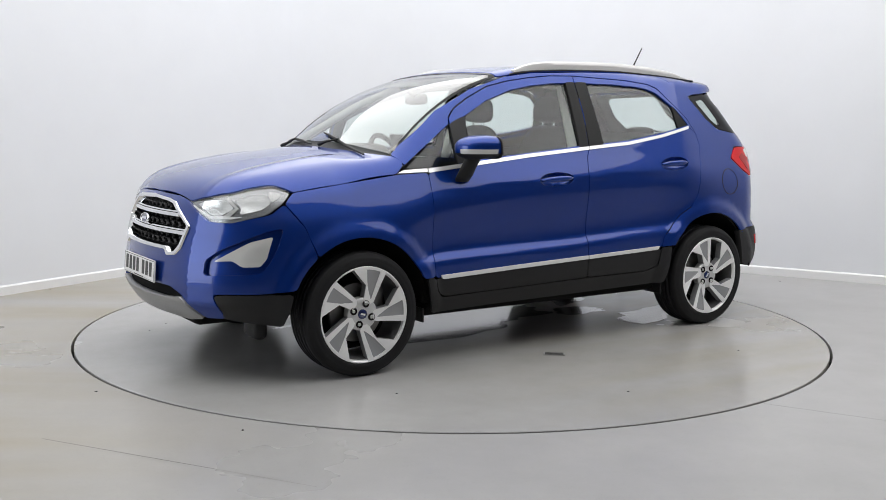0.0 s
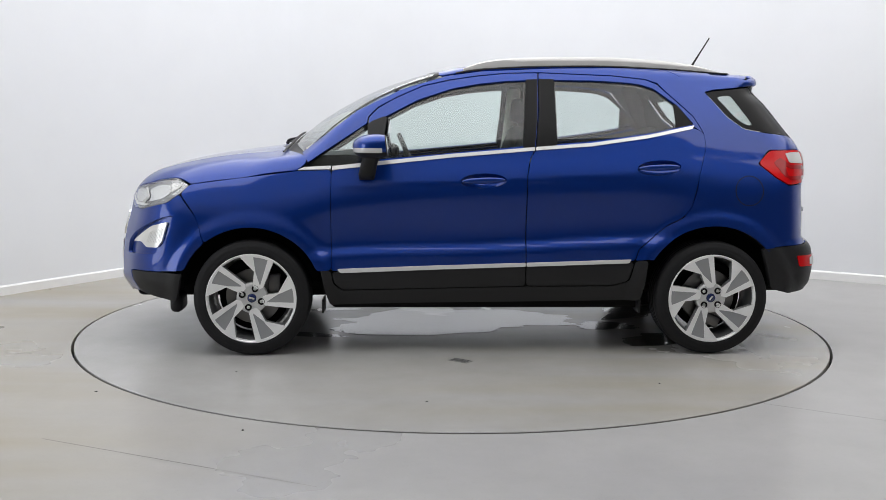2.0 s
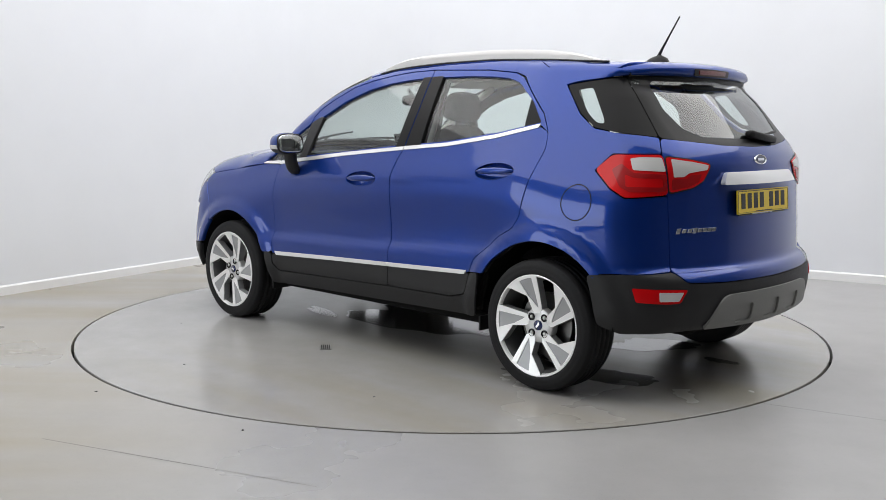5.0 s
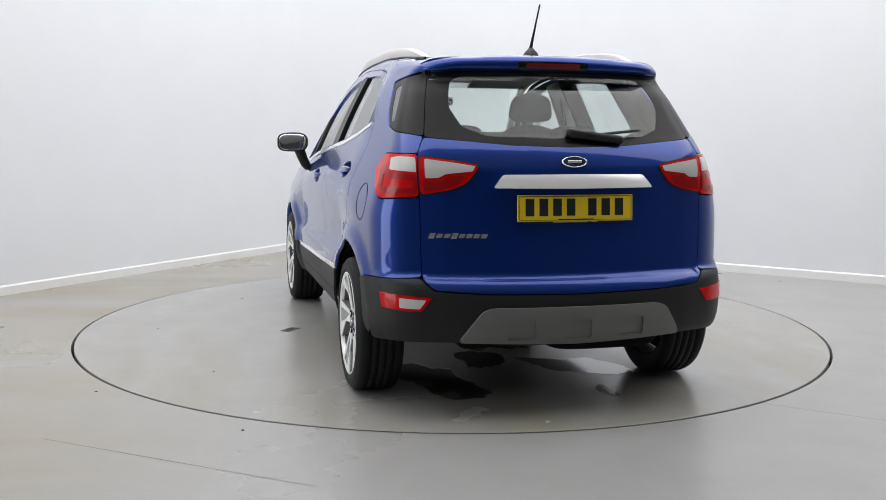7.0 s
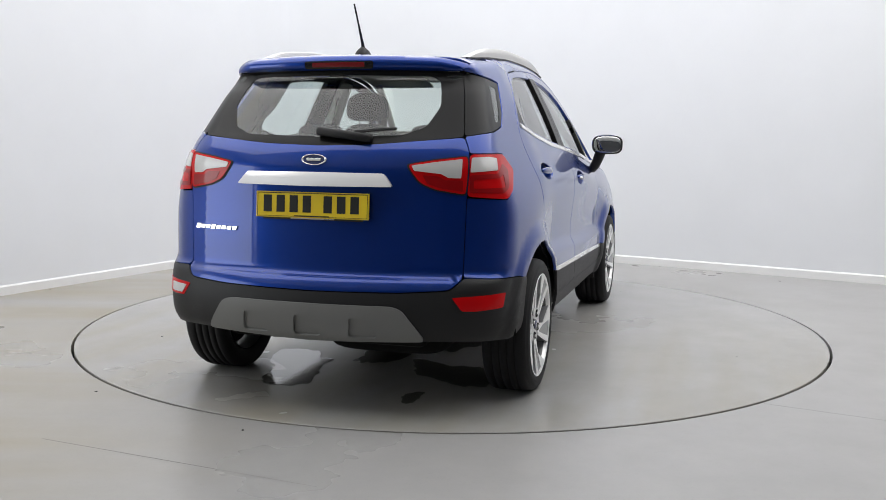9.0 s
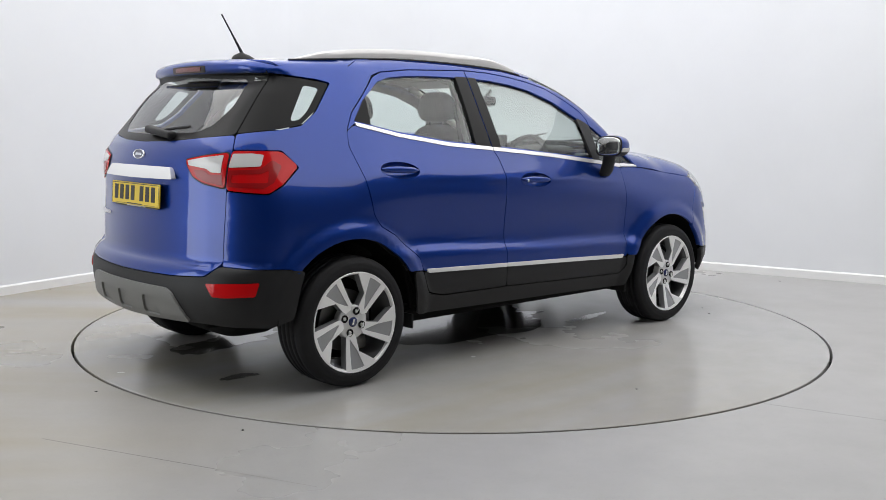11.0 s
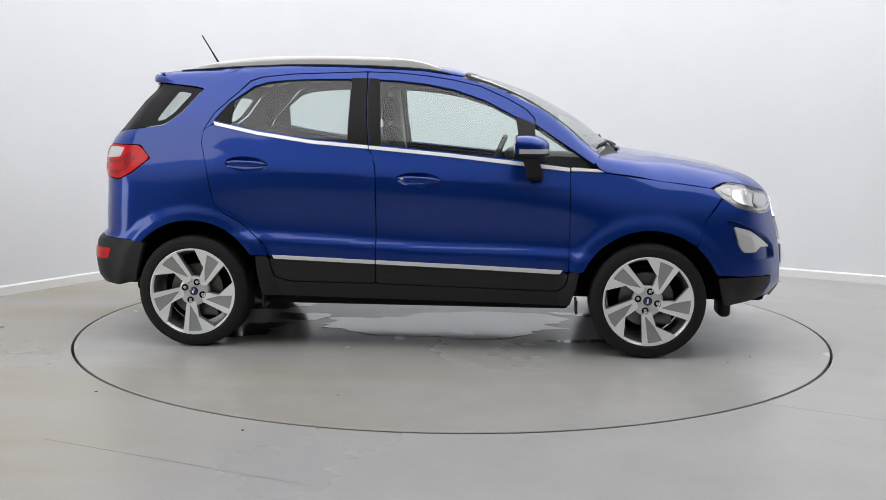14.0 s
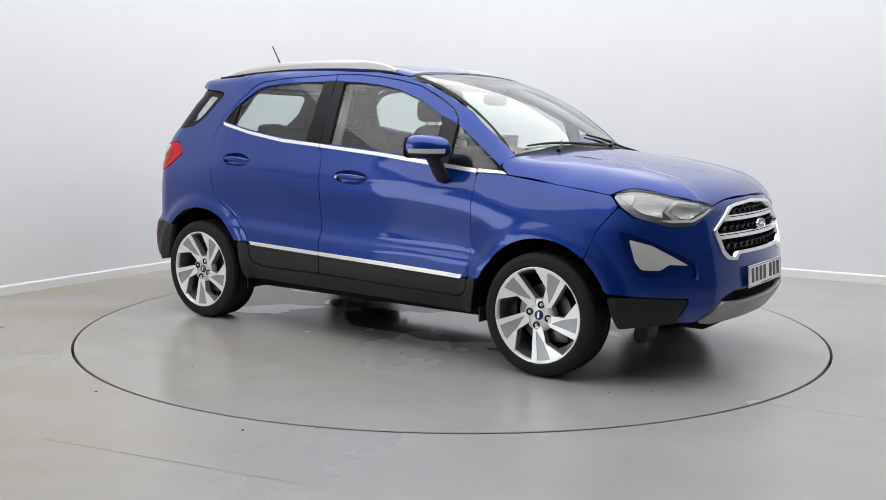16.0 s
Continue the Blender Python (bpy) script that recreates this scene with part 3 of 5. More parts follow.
def flank(s):
    """All panels of one side of the car."""
    # front wing
    skin("front_wing", [S(1.597, 0.9205), S(1.3, 0.960), S(1.02, 0.9965), S(0.8365, 1.004), S(0.8365, 0.70), S(0.8335, 0.468), *arc(ARCH_F, 157, 51.3), S(1.5605, 0.7625), S(1.645, 0.873)], SIDE, PAINT, CAR, s)
    # front door
    win_f = [S(0.60, 1.262), S(0.365, 1.391), S(0.179, 1.454), S(0.024, 1.483), S(-0.132, 1.50), S(-0.385 + 0.085, 1.509), S(-0.272, 1.132), S(0.18, 1.092), S(0.6, 1.048)]
    door = skin("front_door", [S(0.833, 1.002), S(0.833, 0.70), S(0.830, 0.462), S(0.3, 0.481), S(-0.221, 0.5), S(-0.221, 0.706), S(-0.224, 0.983), S(-0.243, 1.075), S(-0.272, 1.122), S(0.18, 1.082), S(0.6, 1.038)], SIDE, PAINT, CAR, s, holes=[bowl(0.012, 0.953, 0.125, 0.040, 2.0)], cell=0.025, inner=(TRIM, 0.05))
    skin("window_frame", [S(0.64, 1.045), S(0.634, 1.288), S(0.584, 1.340), S(0.486, 1.396), S(0.333, 1.464), S(0.18, 1.499), S(0.027, 1.522), S(-0.127, 1.538), S(-0.303, 1.543), S(-0.294, 1.318), S(-0.274, 1.132), S(0.18, 1.092), S(0.6, 1.05)],
         SIDE, PAINT, door, s, holes=[[S(0.612, 1.06), S(0.605, 1.262), S(0.55, 1.292), S(0.365, 1.389), S(0.179, 1.452), S(0.024, 1.481), S(-0.132, 1.498), S(-0.290, 1.505), S(-0.284, 1.318), S(-0.264, 1.145), S(0.18, 1.102)]], round_by=0.008, inner=(TRIM, 0.035))
    skin("window_glass", [S(0.535, 1.062), S(0.53, 1.300), S(0.365, 1.389), S(0.179, 1.452), S(0.024, 1.481), S(-0.132, 1.498), S(-0.247, 1.504), S(-0.215, 1.13), S(0.18, 1.095)], SIDE, CLEAR, door, s, proud=-0.012, depth=0.003)
    skin("pillar_trim", [S(-0.238, 1.506), S(-0.300, 1.509), S(-0.2925, 1.318), S(-0.272, 1.132), S(-0.205, 1.127)], SIDE, FRIT, door, s, proud=0.0015, depth=0.02, round_by=0.004)
    skin("mirror_sail", [S(0.642, 1.048), S(0.640, 1.255), S(0.61, 1.272), S(0.548, 1.296), S(0.535, 1.290), S(0.575, 1.054)], SIDE, BLACK, door, s, proud=0.002, depth=0.02, round_by=0.004)
    skin("cladding", [S(0.828, 0.455), S(0.815, 0.396), S(0.775, 0.36), S(0.177, 0.373), S(-0.222, 0.383), S(-0.221, 0.492), S(0.3, 0.474)], SIDE, BLACK, door, s)
    skin("chrome_strip", [S(0.785, 0.452), S(0.28, 0.472), S(-0.222, 0.489), S(-0.222, 0.510), S(0.28, 0.494), S(0.80, 0.474)], SIDE, LITCHROME, door, s, proud=0.006, round_by=0.006)
    skin("belt_moulding", [S(0.83, 1.004), S(0.6, 1.03), S(0.18, 1.076), S(-0.27, 1.116), S(-0.272, 1.134), S(0.18, 1.095), S(0.6, 1.05), S(0.83, 1.024)], SIDE, LITCHROME, door, s, proud=0.005, round_by=0.004)
    # quarter light in front of the door
    skin("quarter_light", [S(0.955, 1.03), S(0.66, 1.245), S(0.65, 1.05), S(0.8, 1.03)], SIDE, TINT, CAR, s, proud=-0.008, depth=0.003)
    skin("wing_moulding", [S(1.015, 1.003), S(0.838, 1.008), S(0.838, 1.026), S(0.98, 1.018)], SIDE, LITCHROME, CAR, s, proud=0.005, round_by=0.003)
    # rear door
    rear = skin("rear_door", [S(-0.227, 0.5), S(-0.227, 0.706), S(-0.230, 0.983), S(-0.249, 1.075), S(-0.278, 1.122), S(-0.593, 1.146), S(-0.904, 1.191), S(-1.16, 1.246), S(-1.212, 1.219), S(-1.219, 1.143), S(-1.170, 0.99), S(-1.130, 0.82), S(-1.086, 0.762), S(-0.994, 0.715), S(-0.904, 0.637), S(-0.845, 0.59), S(-0.822, 0.52)], SIDE, PAINT, CAR, s, holes=[bowl(-0.950, 1.028, 0.122, 0.041, 3.5)], cell=0.025, inner=(TRIM, 0.05))
    skin("window_frame", [S(-0.310, 1.543), S(-0.721, 1.529), S(-0.905, 1.510), S(-0.966, 1.487), S(-1.029, 1.427), S(-1.157, 1.308), S(-1.208, 1.222), S(-1.16, 1.254), S(-0.904, 1.203), S(-0.593, 1.158), S(-0.281, 1.134), S(-0.300, 1.318)], SIDE, PAINT, rear, s,
         holes=[[S(-0.318, 1.506), S(-0.60, 1.505), S(-0.758, 1.498), S(-0.869, 1.487), S(-0.949, 1.463), S(-1.079, 1.365), S(-1.160, 1.266), S(-0.904, 1.215), S(-0.593, 1.17), S(-0.289, 1.144), S(-0.308, 1.318)]], round_by=0.008, inner=(TRIM, 0.035))
    skin("window_glass", [S(-0.36, 1.507), S(-0.60, 1.505), S(-0.758, 1.498), S(-0.869, 1.487), S(-0.949, 1.463), S(-1.06, 1.38), S(-1.075, 1.245), S(-0.904, 1.205), S(-0.593, 1.16), S(-0.35, 1.138)], SIDE, TINT, rear, s, proud=-0.012, depth=0.003)
    skin("pillar_trim", [S(-0.308, 1.509), S(-0.392, 1.510), S(-0.392, 1.143), S(-0.280, 1.135), S(-0.3005, 1.318)], SIDE, FRIT, rear, s, proud=0.0015, depth=0.02, round_by=0.004)
    skin("corner_trim", [S(-1.055, 1.386), S(-1.079, 1.366), S(-1.160, 1.264), S(-1.062, 1.24)], SIDE, FRIT, rear, s, proud=-0.004)
    skin("cladding", [S(-0.227, 0.493), S(-0.227, 0.383), S(-0.695, 0.386), S(-0.785, 0.408), S(-0.80, 0.445), S(-0.82, 0.513)], SIDE, BLACK, rear, s)
    skin("chrome_strip", [S(-0.228, 0.489), S(-0.79, 0.508), S(-0.805, 0.529), S(-0.228, 0.510)], SIDE, LITCHROME, rear, s, proud=0.006, round_by=0.006)
    skin("belt_moulding", [S(-0.276, 1.117), S(-0.593, 1.142), S(-0.904, 1.188), S(-1.15, 1.240), S(-1.16, 1.259), S(-0.904, 1.205), S(-0.593, 1.16), S(-0.278, 1.135)], SIDE, LITCHROME, rear, s, proud=0.005, round_by=0.004)
    # sill
    skin("sill", [S(0.890, 0.468), S(0.835, 0.464), S(0.824, 0.394), S(0.78, 0.352), S(0.177, 0.367), S(-0.226, 0.376), S(-0.695, 0.378), S(-0.792, 0.402), S(-0.808, 0.445), S(-0.828, 0.52), S(-0.895, 0.525), S(-0.88, 0.40), S(-0.86, 0.3), S(-0.29, 0.292), S(0.485, 0.282), S(0.84, 0.272), S(0.868, 0.36)], SIDE, BLACK, CAR, s)
    # pillar and roof side frame
    skin("roof_side_frame", [S(0.962, 1.046), S(0.645, 1.258), S(0.639, 1.294), S(0.588, 1.346), S(0.488, 1.402), S(0.335, 1.470), S(0.181, 1.505), S(0.027, 1.528), S(-0.127, 1.544), S(-0.31, 1.549), S(-0.721, 1.535), S(-0.908, 1.516), S(-0.974, 1.494), ROOF_EDGE[0], T(-1.025, 0.563), T(-0.95, 0.555), T(-0.8, 0.560), T(-0.4, 0.568), T(0.0, 0.568), T(0.2, 0.575), T(0.45, 0.60), T(0.7, 0.632), T(0.9, 0.662), T(1.0, 0.68)], SIDE, PAINT, CAR, s, round_by=0.006, inner=(TRIM, 0.035))
    # rear quarter
    skin("rear_quarter", [S(-0.974, 1.494), S(-1.033, 1.431), S(-1.161, 1.311), S(-1.213, 1.222), S(-1.223, 1.143), S(-1.174, 0.99), S(-1.134, 0.82), S(-1.0885, 0.757), S(-0.9965, 0.710), S(-0.9065, 0.632), S(-0.849, 0.585), S(-0.828, 0.524), S(-0.895, 0.530), *arc(ARCH_R, 32, 140, 16), S(-1.60, 0.598), Rp(0.649, 0.616), Rp(0.649, 0.945), S(-1.684, 0.932), S(-1.612, 0.97), S(-1.510, 1.052), S(-1.58, 1.13), Rp(0.649, 1.132), Rp(0.618, 1.200), S(-1.692, 1.208), S(-1.576, 1.219), S(-1.45, 1.240), S(-1.355, 1.308), S(-1.236, 1.447), S(-1.30, 1.462), S(-1.46, 1.478), Rp(0.551, 1.484), Rp(0.551, 1.50), *reversed(ROOF_EDGE)], REAR, PAINT, CAR, s, round_by=0.01, inner=(TRIM, 0.04))
    skin("quarter_glass", [S(-1.246, 1.444), S(-1.362, 1.310), S(-1.452, 1.246), S(-1.576, 1.225), Rp(0.614, 1.205), Rp(0.552, 1.476), S(-1.40, 1.463)], REAR, TINT, CAR, s, proud=-0.004, depth=0.003, label="fixed rear quarter glass with black border")
    skin("glass_border", [S(-1.246, 1.444), S(-1.362, 1.310), S(-1.452, 1.246), S(-1.576, 1.225), Rp(0.614, 1.205), Rp(0.552, 1.476), S(-1.40, 1.463)], REAR, FRIT, CAR, s, proud=-0.0025, depth=0.004, holes=[[S(-1.305, 1.420), S(-1.385, 1.432), S(-1.49, 1.285), S(-1.50, 1.262), S(-1.455, 1.268), S(-1.40, 1.31)]])
    # lamps at the rear
    lamp = skin("tail_lamp", [S(-1.517, 1.056), S(-1.585, 1.124), Rp(0.648, 1.126), Rp(0.648, 0.952), S(-1.684, 0.938), S(-1.615, 0.976)], REAR, REDLENS, CAR, s, proud=0.004, cell=0.02, label="red and clear tail lamp")
    skin("clear_lens", [Rp(0.656, 1.112), S(-1.715, 1.114), S(-1.672, 1.108), S(-1.695, 1.058), Rp(0.656, 1.052)], REAR, WHITELENS, lamp, s, proud=0.007, cell=0.02, round_by=0.008)
    skin("lamp_cell", [Rp(0.656, 1.040), S(-1.70, 1.045), S(-1.64, 1.085), S(-1.60, 1.058), S(-1.655, 0.985), S(-1.70, 0.962), Rp(0.656, 0.968)], REAR, REDDEEP, lamp, s, proud=0.0065, cell=0.02, round_by=0.01, holes=[[Rp(0.670, 1.022), S(-1.70, 1.026), S(-1.665, 1.04), S(-1.68, 0.985), Rp(0.670, 0.985)]])
    for thing, (cx, cz, ra, rb, lean) in ((door, (0.012, 0.953, 0.125, 0.040, 2.0)), (rear, (-0.950, 1.028, 0.122, 0.041, 3.5))):
        skin("handle_bowl", bowl(cx, cz, ra, rb, lean), SIDE, PAINT, thing, s, cell=0.012, depth=0.004, gap=0.012,
             dish=lambda p, cx=cx, cz=cz, ra=ra, rb=rb: -0.045 * np.clip(1 - ((p[:, 0] - cx) / ra) ** 2 - ((p[:, 2] - cz) / rb) ** 2, 0, 1) ** 0.45)
        handle(thing, cx, cz, ra, s)
    return door, rear


def handle(parent, cx, cz, half, s):
    """A body-coloured pull bar across its bowl."""
    bm = bmesh.new()
    rows = []
    n = 16
    for i in range(n + 1):
        u = -1 + 2 * i / n
        x = cx + u * half * 0.93
        z = cz - u * half * 0.04 + 0.002
        y = S(x, z)[1] + 0.012 * (1 - u ** 4) - 0.004
        h = 0.017 * (1 - 0.72 * abs(u) ** 3)
        d = 0.009
        rows.append([bm.verts.new((x + CAR_X, s * (y + d * math.cos(a)) + CAR_Y, z + h * math.sin(a))) for a in [2 * math.pi * k / 10 for k in range(10)]])
    for a, b in zip(rows, rows[1:]):
        for k in range(10):
            bm.faces.new((a[k], a[(k + 1) % 10], b[(k + 1) % 10], b[k]))
    bm.faces.new(rows[0])
    bm.faces.new(rows[-1])
    bar = part("handle", bm, PAINT, parent, smooth=True)
    if s < 0 and cx > -0.5:
        p = S(cx - half * 0.72, cz)
        lock = lathe_bm([(0.0005, -0.020), (0.007, -0.020), (0.0085, -0.018), (0.0085, 0.0)], 16, "Y")
        bmesh.ops.transform(lock, matrix=Matrix.Translation((p[0] + CAR_X, -(p[1] + 0.004) + CAR_Y, p[2])), verts=lock.verts)
        part("lock_barrel", lock, CHROME, bar)


for side in (1, -1):
    flank(side)

# bonnet, screen, roof
def mirrored(points):
    """Closes a half outline (given from the middle outwards and back) on both sides."""
    return list(points) + [np.array([p[0], -p[1], p[2]]) for p in reversed(points) if abs(p[1]) > 1e-6]


def chart_top_full(uv):
    p = chart_top(np.stack([uv[:, 0], np.abs(uv[:, 1])], -1))
    p[:, 1] = uv[:, 1]
    return p


TOPF = (chart_top_full, lambda p: p[:, [0, 1]])
# bonnet, screen, roof
AT = Matrix.Translation((CAR_X, CAR_Y, 0))


def placed(bm, m=None):
    """Moves a mesh from the car's axes to its place on the table."""
    bmesh.ops.transform(bm, matrix=AT if m is None else AT @ m, verts=bm.verts)
    return bm


skin("bonnet", mirrored([Fp(0.0, 0.905), Fp(0.3, 0.897), Fp(0.40, 0.879), Fp(0.425, 0.874), Fp(0.53, 0.897), S(1.872, 0.922), S(1.80, 0.943), S(1.68, 0.958), S(1.60, 0.9295), S(1.585, 0.9255), S(1.3, 0.9635), S(1.02, 1.000), S(0.968, 1.048), T(1.01, 0.69), T(1.08, 0.55), T(1.15, 0.3), T(1.17, 0.0)]), TOPF, PAINT, CAR, cell=0.025)
skin("cowl", mirrored([T(1.172, 0.0), T(1.152, 0.3), T(1.082, 0.552), T(1.02, 0.68), T(0.99, 0.67), T(1.03, 0.5), T(1.07, 0.25), T(1.085, 0.0)]), TOPF, BLACK, CAR, cell=0.04, proud=-0.012)
skin("windscreen", mirrored([T(1.095, 0.0), T(1.08, 0.25), T(1.04, 0.5), T(0.995, 0.672), T(0.9, 0.655), T(0.7, 0.625), T(0.45, 0.593), T(0.25, 0.57), T(0.27, 0.3), T(0.28, 0.0)]), TOPF, SCREEN, CAR, proud=-0.003, depth=0.004, cell=0.04)
skin("windscreen_border", mirrored([T(0.285, 0.0), T(0.275, 0.3), T(0.25, 0.568), T(0.45, 0.591), T(0.7, 0.623), T(0.9, 0.653), T(0.99, 0.669), T(0.985, 0.655), T(0.9, 0.638), T(0.7, 0.607), T(0.45, 0.575), T(0.275, 0.556), T(0.295, 0.3), T(0.305, 0.0)]), TOPF, FRIT, CAR, proud=-0.001, depth=0.002, cell=0.05, round_by=0.01)
skin("roof", mirrored([T(0.274, 0.0), T(0.264, 0.3), T(0.244, 0.568), T(0.0, 0.562), T(-0.4, 0.562), T(-0.8, 0.554), T(-0.95, 0.551), T(-1.025, 0.561), *ROOF_EDGE, T(-1.55, 0.4), T(-1.582, 0.25), T(-1.598, 0.0)]), TOPF, PAINT, CAR, cell=0.05, inner=(LINING, 0.045))
TAILGATE = skin("tailgate", mirrored([Rp(0.0, 0.552), Rp(0.4, 0.556), Rp(0.60, 0.568), Rp(0.642, 0.62), Rp(0.6455, 0.94), Rp(0.6455, 1.13), Rp(0.615, 1.196), Rp(0.45, 1.182), Rp(0.25, 1.165), Rp(0.0, 1.158)]), REAR, PAINT, CAR, cell=0.025, inner=(TRIM, 0.04))
skin("rear_window", mirrored([Rp(0.0, 1.162), Rp(0.25, 1.169), Rp(0.45, 1.186), Rp(0.61, 1.202), Rp(0.548, 1.476), Rp(0.3, 1.484), Rp(0.0, 1.486)]), REAR, TINT, TAILGATE, proud=-0.003, depth=0.004)
skin("window_border", mirrored([Rp(0.0, 1.160), Rp(0.25, 1.167), Rp(0.45, 1.184), Rp(0.612, 1.200), Rp(0.55, 1.478), Rp(0.3, 1.487), Rp(0.0, 1.489)]), REAR, FRIT, TAILGATE, proud=-0.001, depth=0.002,
     holes=[mirrored([Rp(0.0, 1.195), Rp(0.36, 1.205), Rp(0.45, 1.24), Rp(0.49, 1.33), Rp(0.46, 1.44), Rp(0.42, 1.462), Rp(0.0, 1.468)])])
REAR_BUMPER = skin("rear_bumper", mirrored([Rp(0.0, 0.547), Rp(0.4, 0.551), Rp(0.605, 0.563), Rp(0.648, 0.612), S(-1.60, 0.594), S(-1.535, 0.585), S(-1.565, 0.49), S(-1.58, 0.42), S(-1.592, 0.365), S(-1.70, 0.335), Rp(0.55, 0.345), Rp(0.3, 0.335), Rp(0.0, 0.335)]), REAR, BLACK, CAR, cell=0.03, depth=0.04)
SKIDP = skin("skid_plate", mirrored([Rp(0.0, 0.498), Rp(0.37, 0.497), Rp(0.412, 0.483), Rp(0.50, 0.352), Rp(0.0, 0.338)]), REAR, SKID, REAR_BUMPER, proud=0.012, cell=0.02, label="grey plastic skid plate with three pressed pockets",
     holes=[[Rp(c - 0.062, 0.362), Rp(c - 0.055, 0.438), Rp(c - 0.045, 0.447), Rp(c + 0.045, 0.447), Rp(c + 0.055, 0.438), Rp(c + 0.062, 0.362)] for c in (-0.245, 0.0, 0.245)])
for c in (-0.245, 0.0, 0.245):
    skin("skid_pocket", [Rp(c - 0.066, 0.358), Rp(c - 0.059, 0.442), Rp(c - 0.045, 0.451), Rp(c + 0.045, 0.451), Rp(c + 0.059, 0.442), Rp(c + 0.066, 0.358)], REAR, SKID, REAR_BUMPER, proud=0.002, cell=0.03)

GRILLE_OUT = mirrored([Fp(0.0, 0.884), Fp(0.23, 0.872), Fp(0.295, 0.862), Fp(0.472, 0.755), Fp(0.440, 0.648), Fp(0.40, 0.612), Fp(0.325, 0.603), Fp(0.300, 0.630), Fp(0.0, 0.630)])
GRILLE_IN = mirrored([Fp(0.0, 0.871), Fp(0.222, 0.860), Fp(0.283, 0.850), Fp(0.454, 0.754), Fp(0.425, 0.658), Fp(0.39, 0.627), Fp(0.338, 0.619), Fp(0.311, 0.646), Fp(0.0, 0.646)])
POCKET = [Fp(0.600, 0.602), Fp(0.658, 0.65), S(1.895, 0.695), S(1.757, 0.748), S(1.67, 0.760), S(1.71, 0.667), S(1.764, 0.59), S(1.814, 0.546), Fp(0.600, 0.530)]


def across(points):
    return [np.array([p[0], -p[1], p[2]]) for p in points]


BUMPER = skin("front_bumper", mirrored([Fp(0.0, 0.90), Fp(0.3, 0.892), Fp(0.405, 0.875), Fp(0.585, 0.782), S(1.905, 0.78), S(1.725, 0.822), S(1.650, 0.870), S(1.563, 0.759), *arc(ARCH_F, 50.7, 23, 6), S(1.8, 0.452), Fp(0.68, 0.446), Fp(0.645, 0.44), Fp(0.672, 0.325), Fp(0.575, 0.318), Fp(0.47, 0.425), Fp(0.37, 0.457), Fp(0.0, 0.457)]), FRONT, PAINT, CAR,
              holes=[GRILLE_OUT, POCKET, across(POCKET)], cell=0.022, depth=0.03)
for s in (1, -1):
    skin("fog_pocket", POCKET, FRONT, PAINT, BUMPER, s, proud=-0.022, depth=0.002, cell=0.03)
    fog = skin("fog_lamp", [Fp(0.640, 0.600), S(1.853, 0.696), S(1.734, 0.722), S(1.776, 0.617), S(1.813, 0.580), S(1.892, 0.578), S(1.925, 0.606)], FRONT, CLEARLENS, BUMPER, s, proud=-0.008, cell=0.02, round_by=0.012, label="clear ribbed front fog lamp")
    for k in range(9):
        x0 = 1.765 + k * 0.0115
        skin("lens_rib", [S(x0, 0.690 - 0.003 * k), S(x0 + 0.005, 0.690 - 0.003 * k), S(x0 + 0.035, 0.605), S(x0 + 0.030, 0.605)], FRONT, CLEARLENS, fog, s, proud=-0.0065, cell=0.05, round_by=0.001, depth=0.002)
    # head lamp: dark tray, bright reflectors, clear cover
    lamp = [Fp(0.412, 0.869), Fp(0.572, 0.783), S(1.905, 0.783), S(1.745, 0.827), S(1.655, 0.878), S(1.603, 0.926), S(1.68, 0.954), S(1.80, 0.939), S(1.872, 0.918), Fp(0.53, 0.893)]
    tray = skin("head_lamp", lamp, FRONT, BLACK, CAR, s, proud=-0.024, depth=0.02, cell=0.03, label="clear head lamp with bright reflectors")
    skin("lamp_liner", lamp, FRONT, LAMPSILVER, tray, s, proud=-0.014, cell=0.02, depth=0.006)
    # inner chamber, outer chamber and the bright web between them
    skin("reflector", [Fp(0.475, 0.866), Fp(0.592, 0.815), S(1.93, 0.817), S(1.885, 0.852), S(1.905, 0.893), Fp(0.53, 0.882)], FRONT, LAMPGREY, tray, s, proud=-0.006, cell=0.016, depth=0.006, dish=lambda p: -0.005 * np.clip(1 - ((p[:, 2] - 0.852) / 0.034) ** 2, 0, 1))
    skin("reflector", [S(1.872, 0.822), S(1.775, 0.846), S(1.715, 0.878), S(1.72, 0.918), S(1.80, 0.919), S(1.875, 0.890), S(1.858, 0.852)], FRONT, LAMPGREY, tray, s, proud=-0.006, cell=0.016, depth=0.006, dish=lambda p: -0.006 * np.clip(1 - ((p[:, 2] - 0.872) / 0.045) ** 2, 0, 1))
    skin("lamp_web", [S(1.905, 0.812), S(1.868, 0.850), S(1.890, 0.898), S(1.902, 0.896), S(1.882, 0.852), S(1.928, 0.812)], FRONT, WHITELENS, tray, s, proud=-0.005, cell=0.04, round_by=0.003, depth=0.006)
    skin("turn_lamp", [S(1.708, 0.884), S(1.665, 0.903), S(1.645, 0.923), S(1.70, 0.934), S(1.715, 0.92)], FRONT, WHITELENS, tray, s, proud=-0.009, cell=0.03, round_by=0.008, depth=0.006)
    skin("light_guide", [Fp(0.440, 0.858), Fp(0.577, 0.800), S(1.90, 0.80), S(1.86, 0.812), Fp(0.60, 0.815), Fp(0.585, 0.811), Fp(0.462, 0.857)], FRONT, WHITE, tray, s, proud=-0.004, cell=0.04, round_by=0.004, depth=0.004)
    skin("lens_cover", lamp, FRONT, LENS, tray, s, proud=0.002, depth=0.003, cell=0.02)
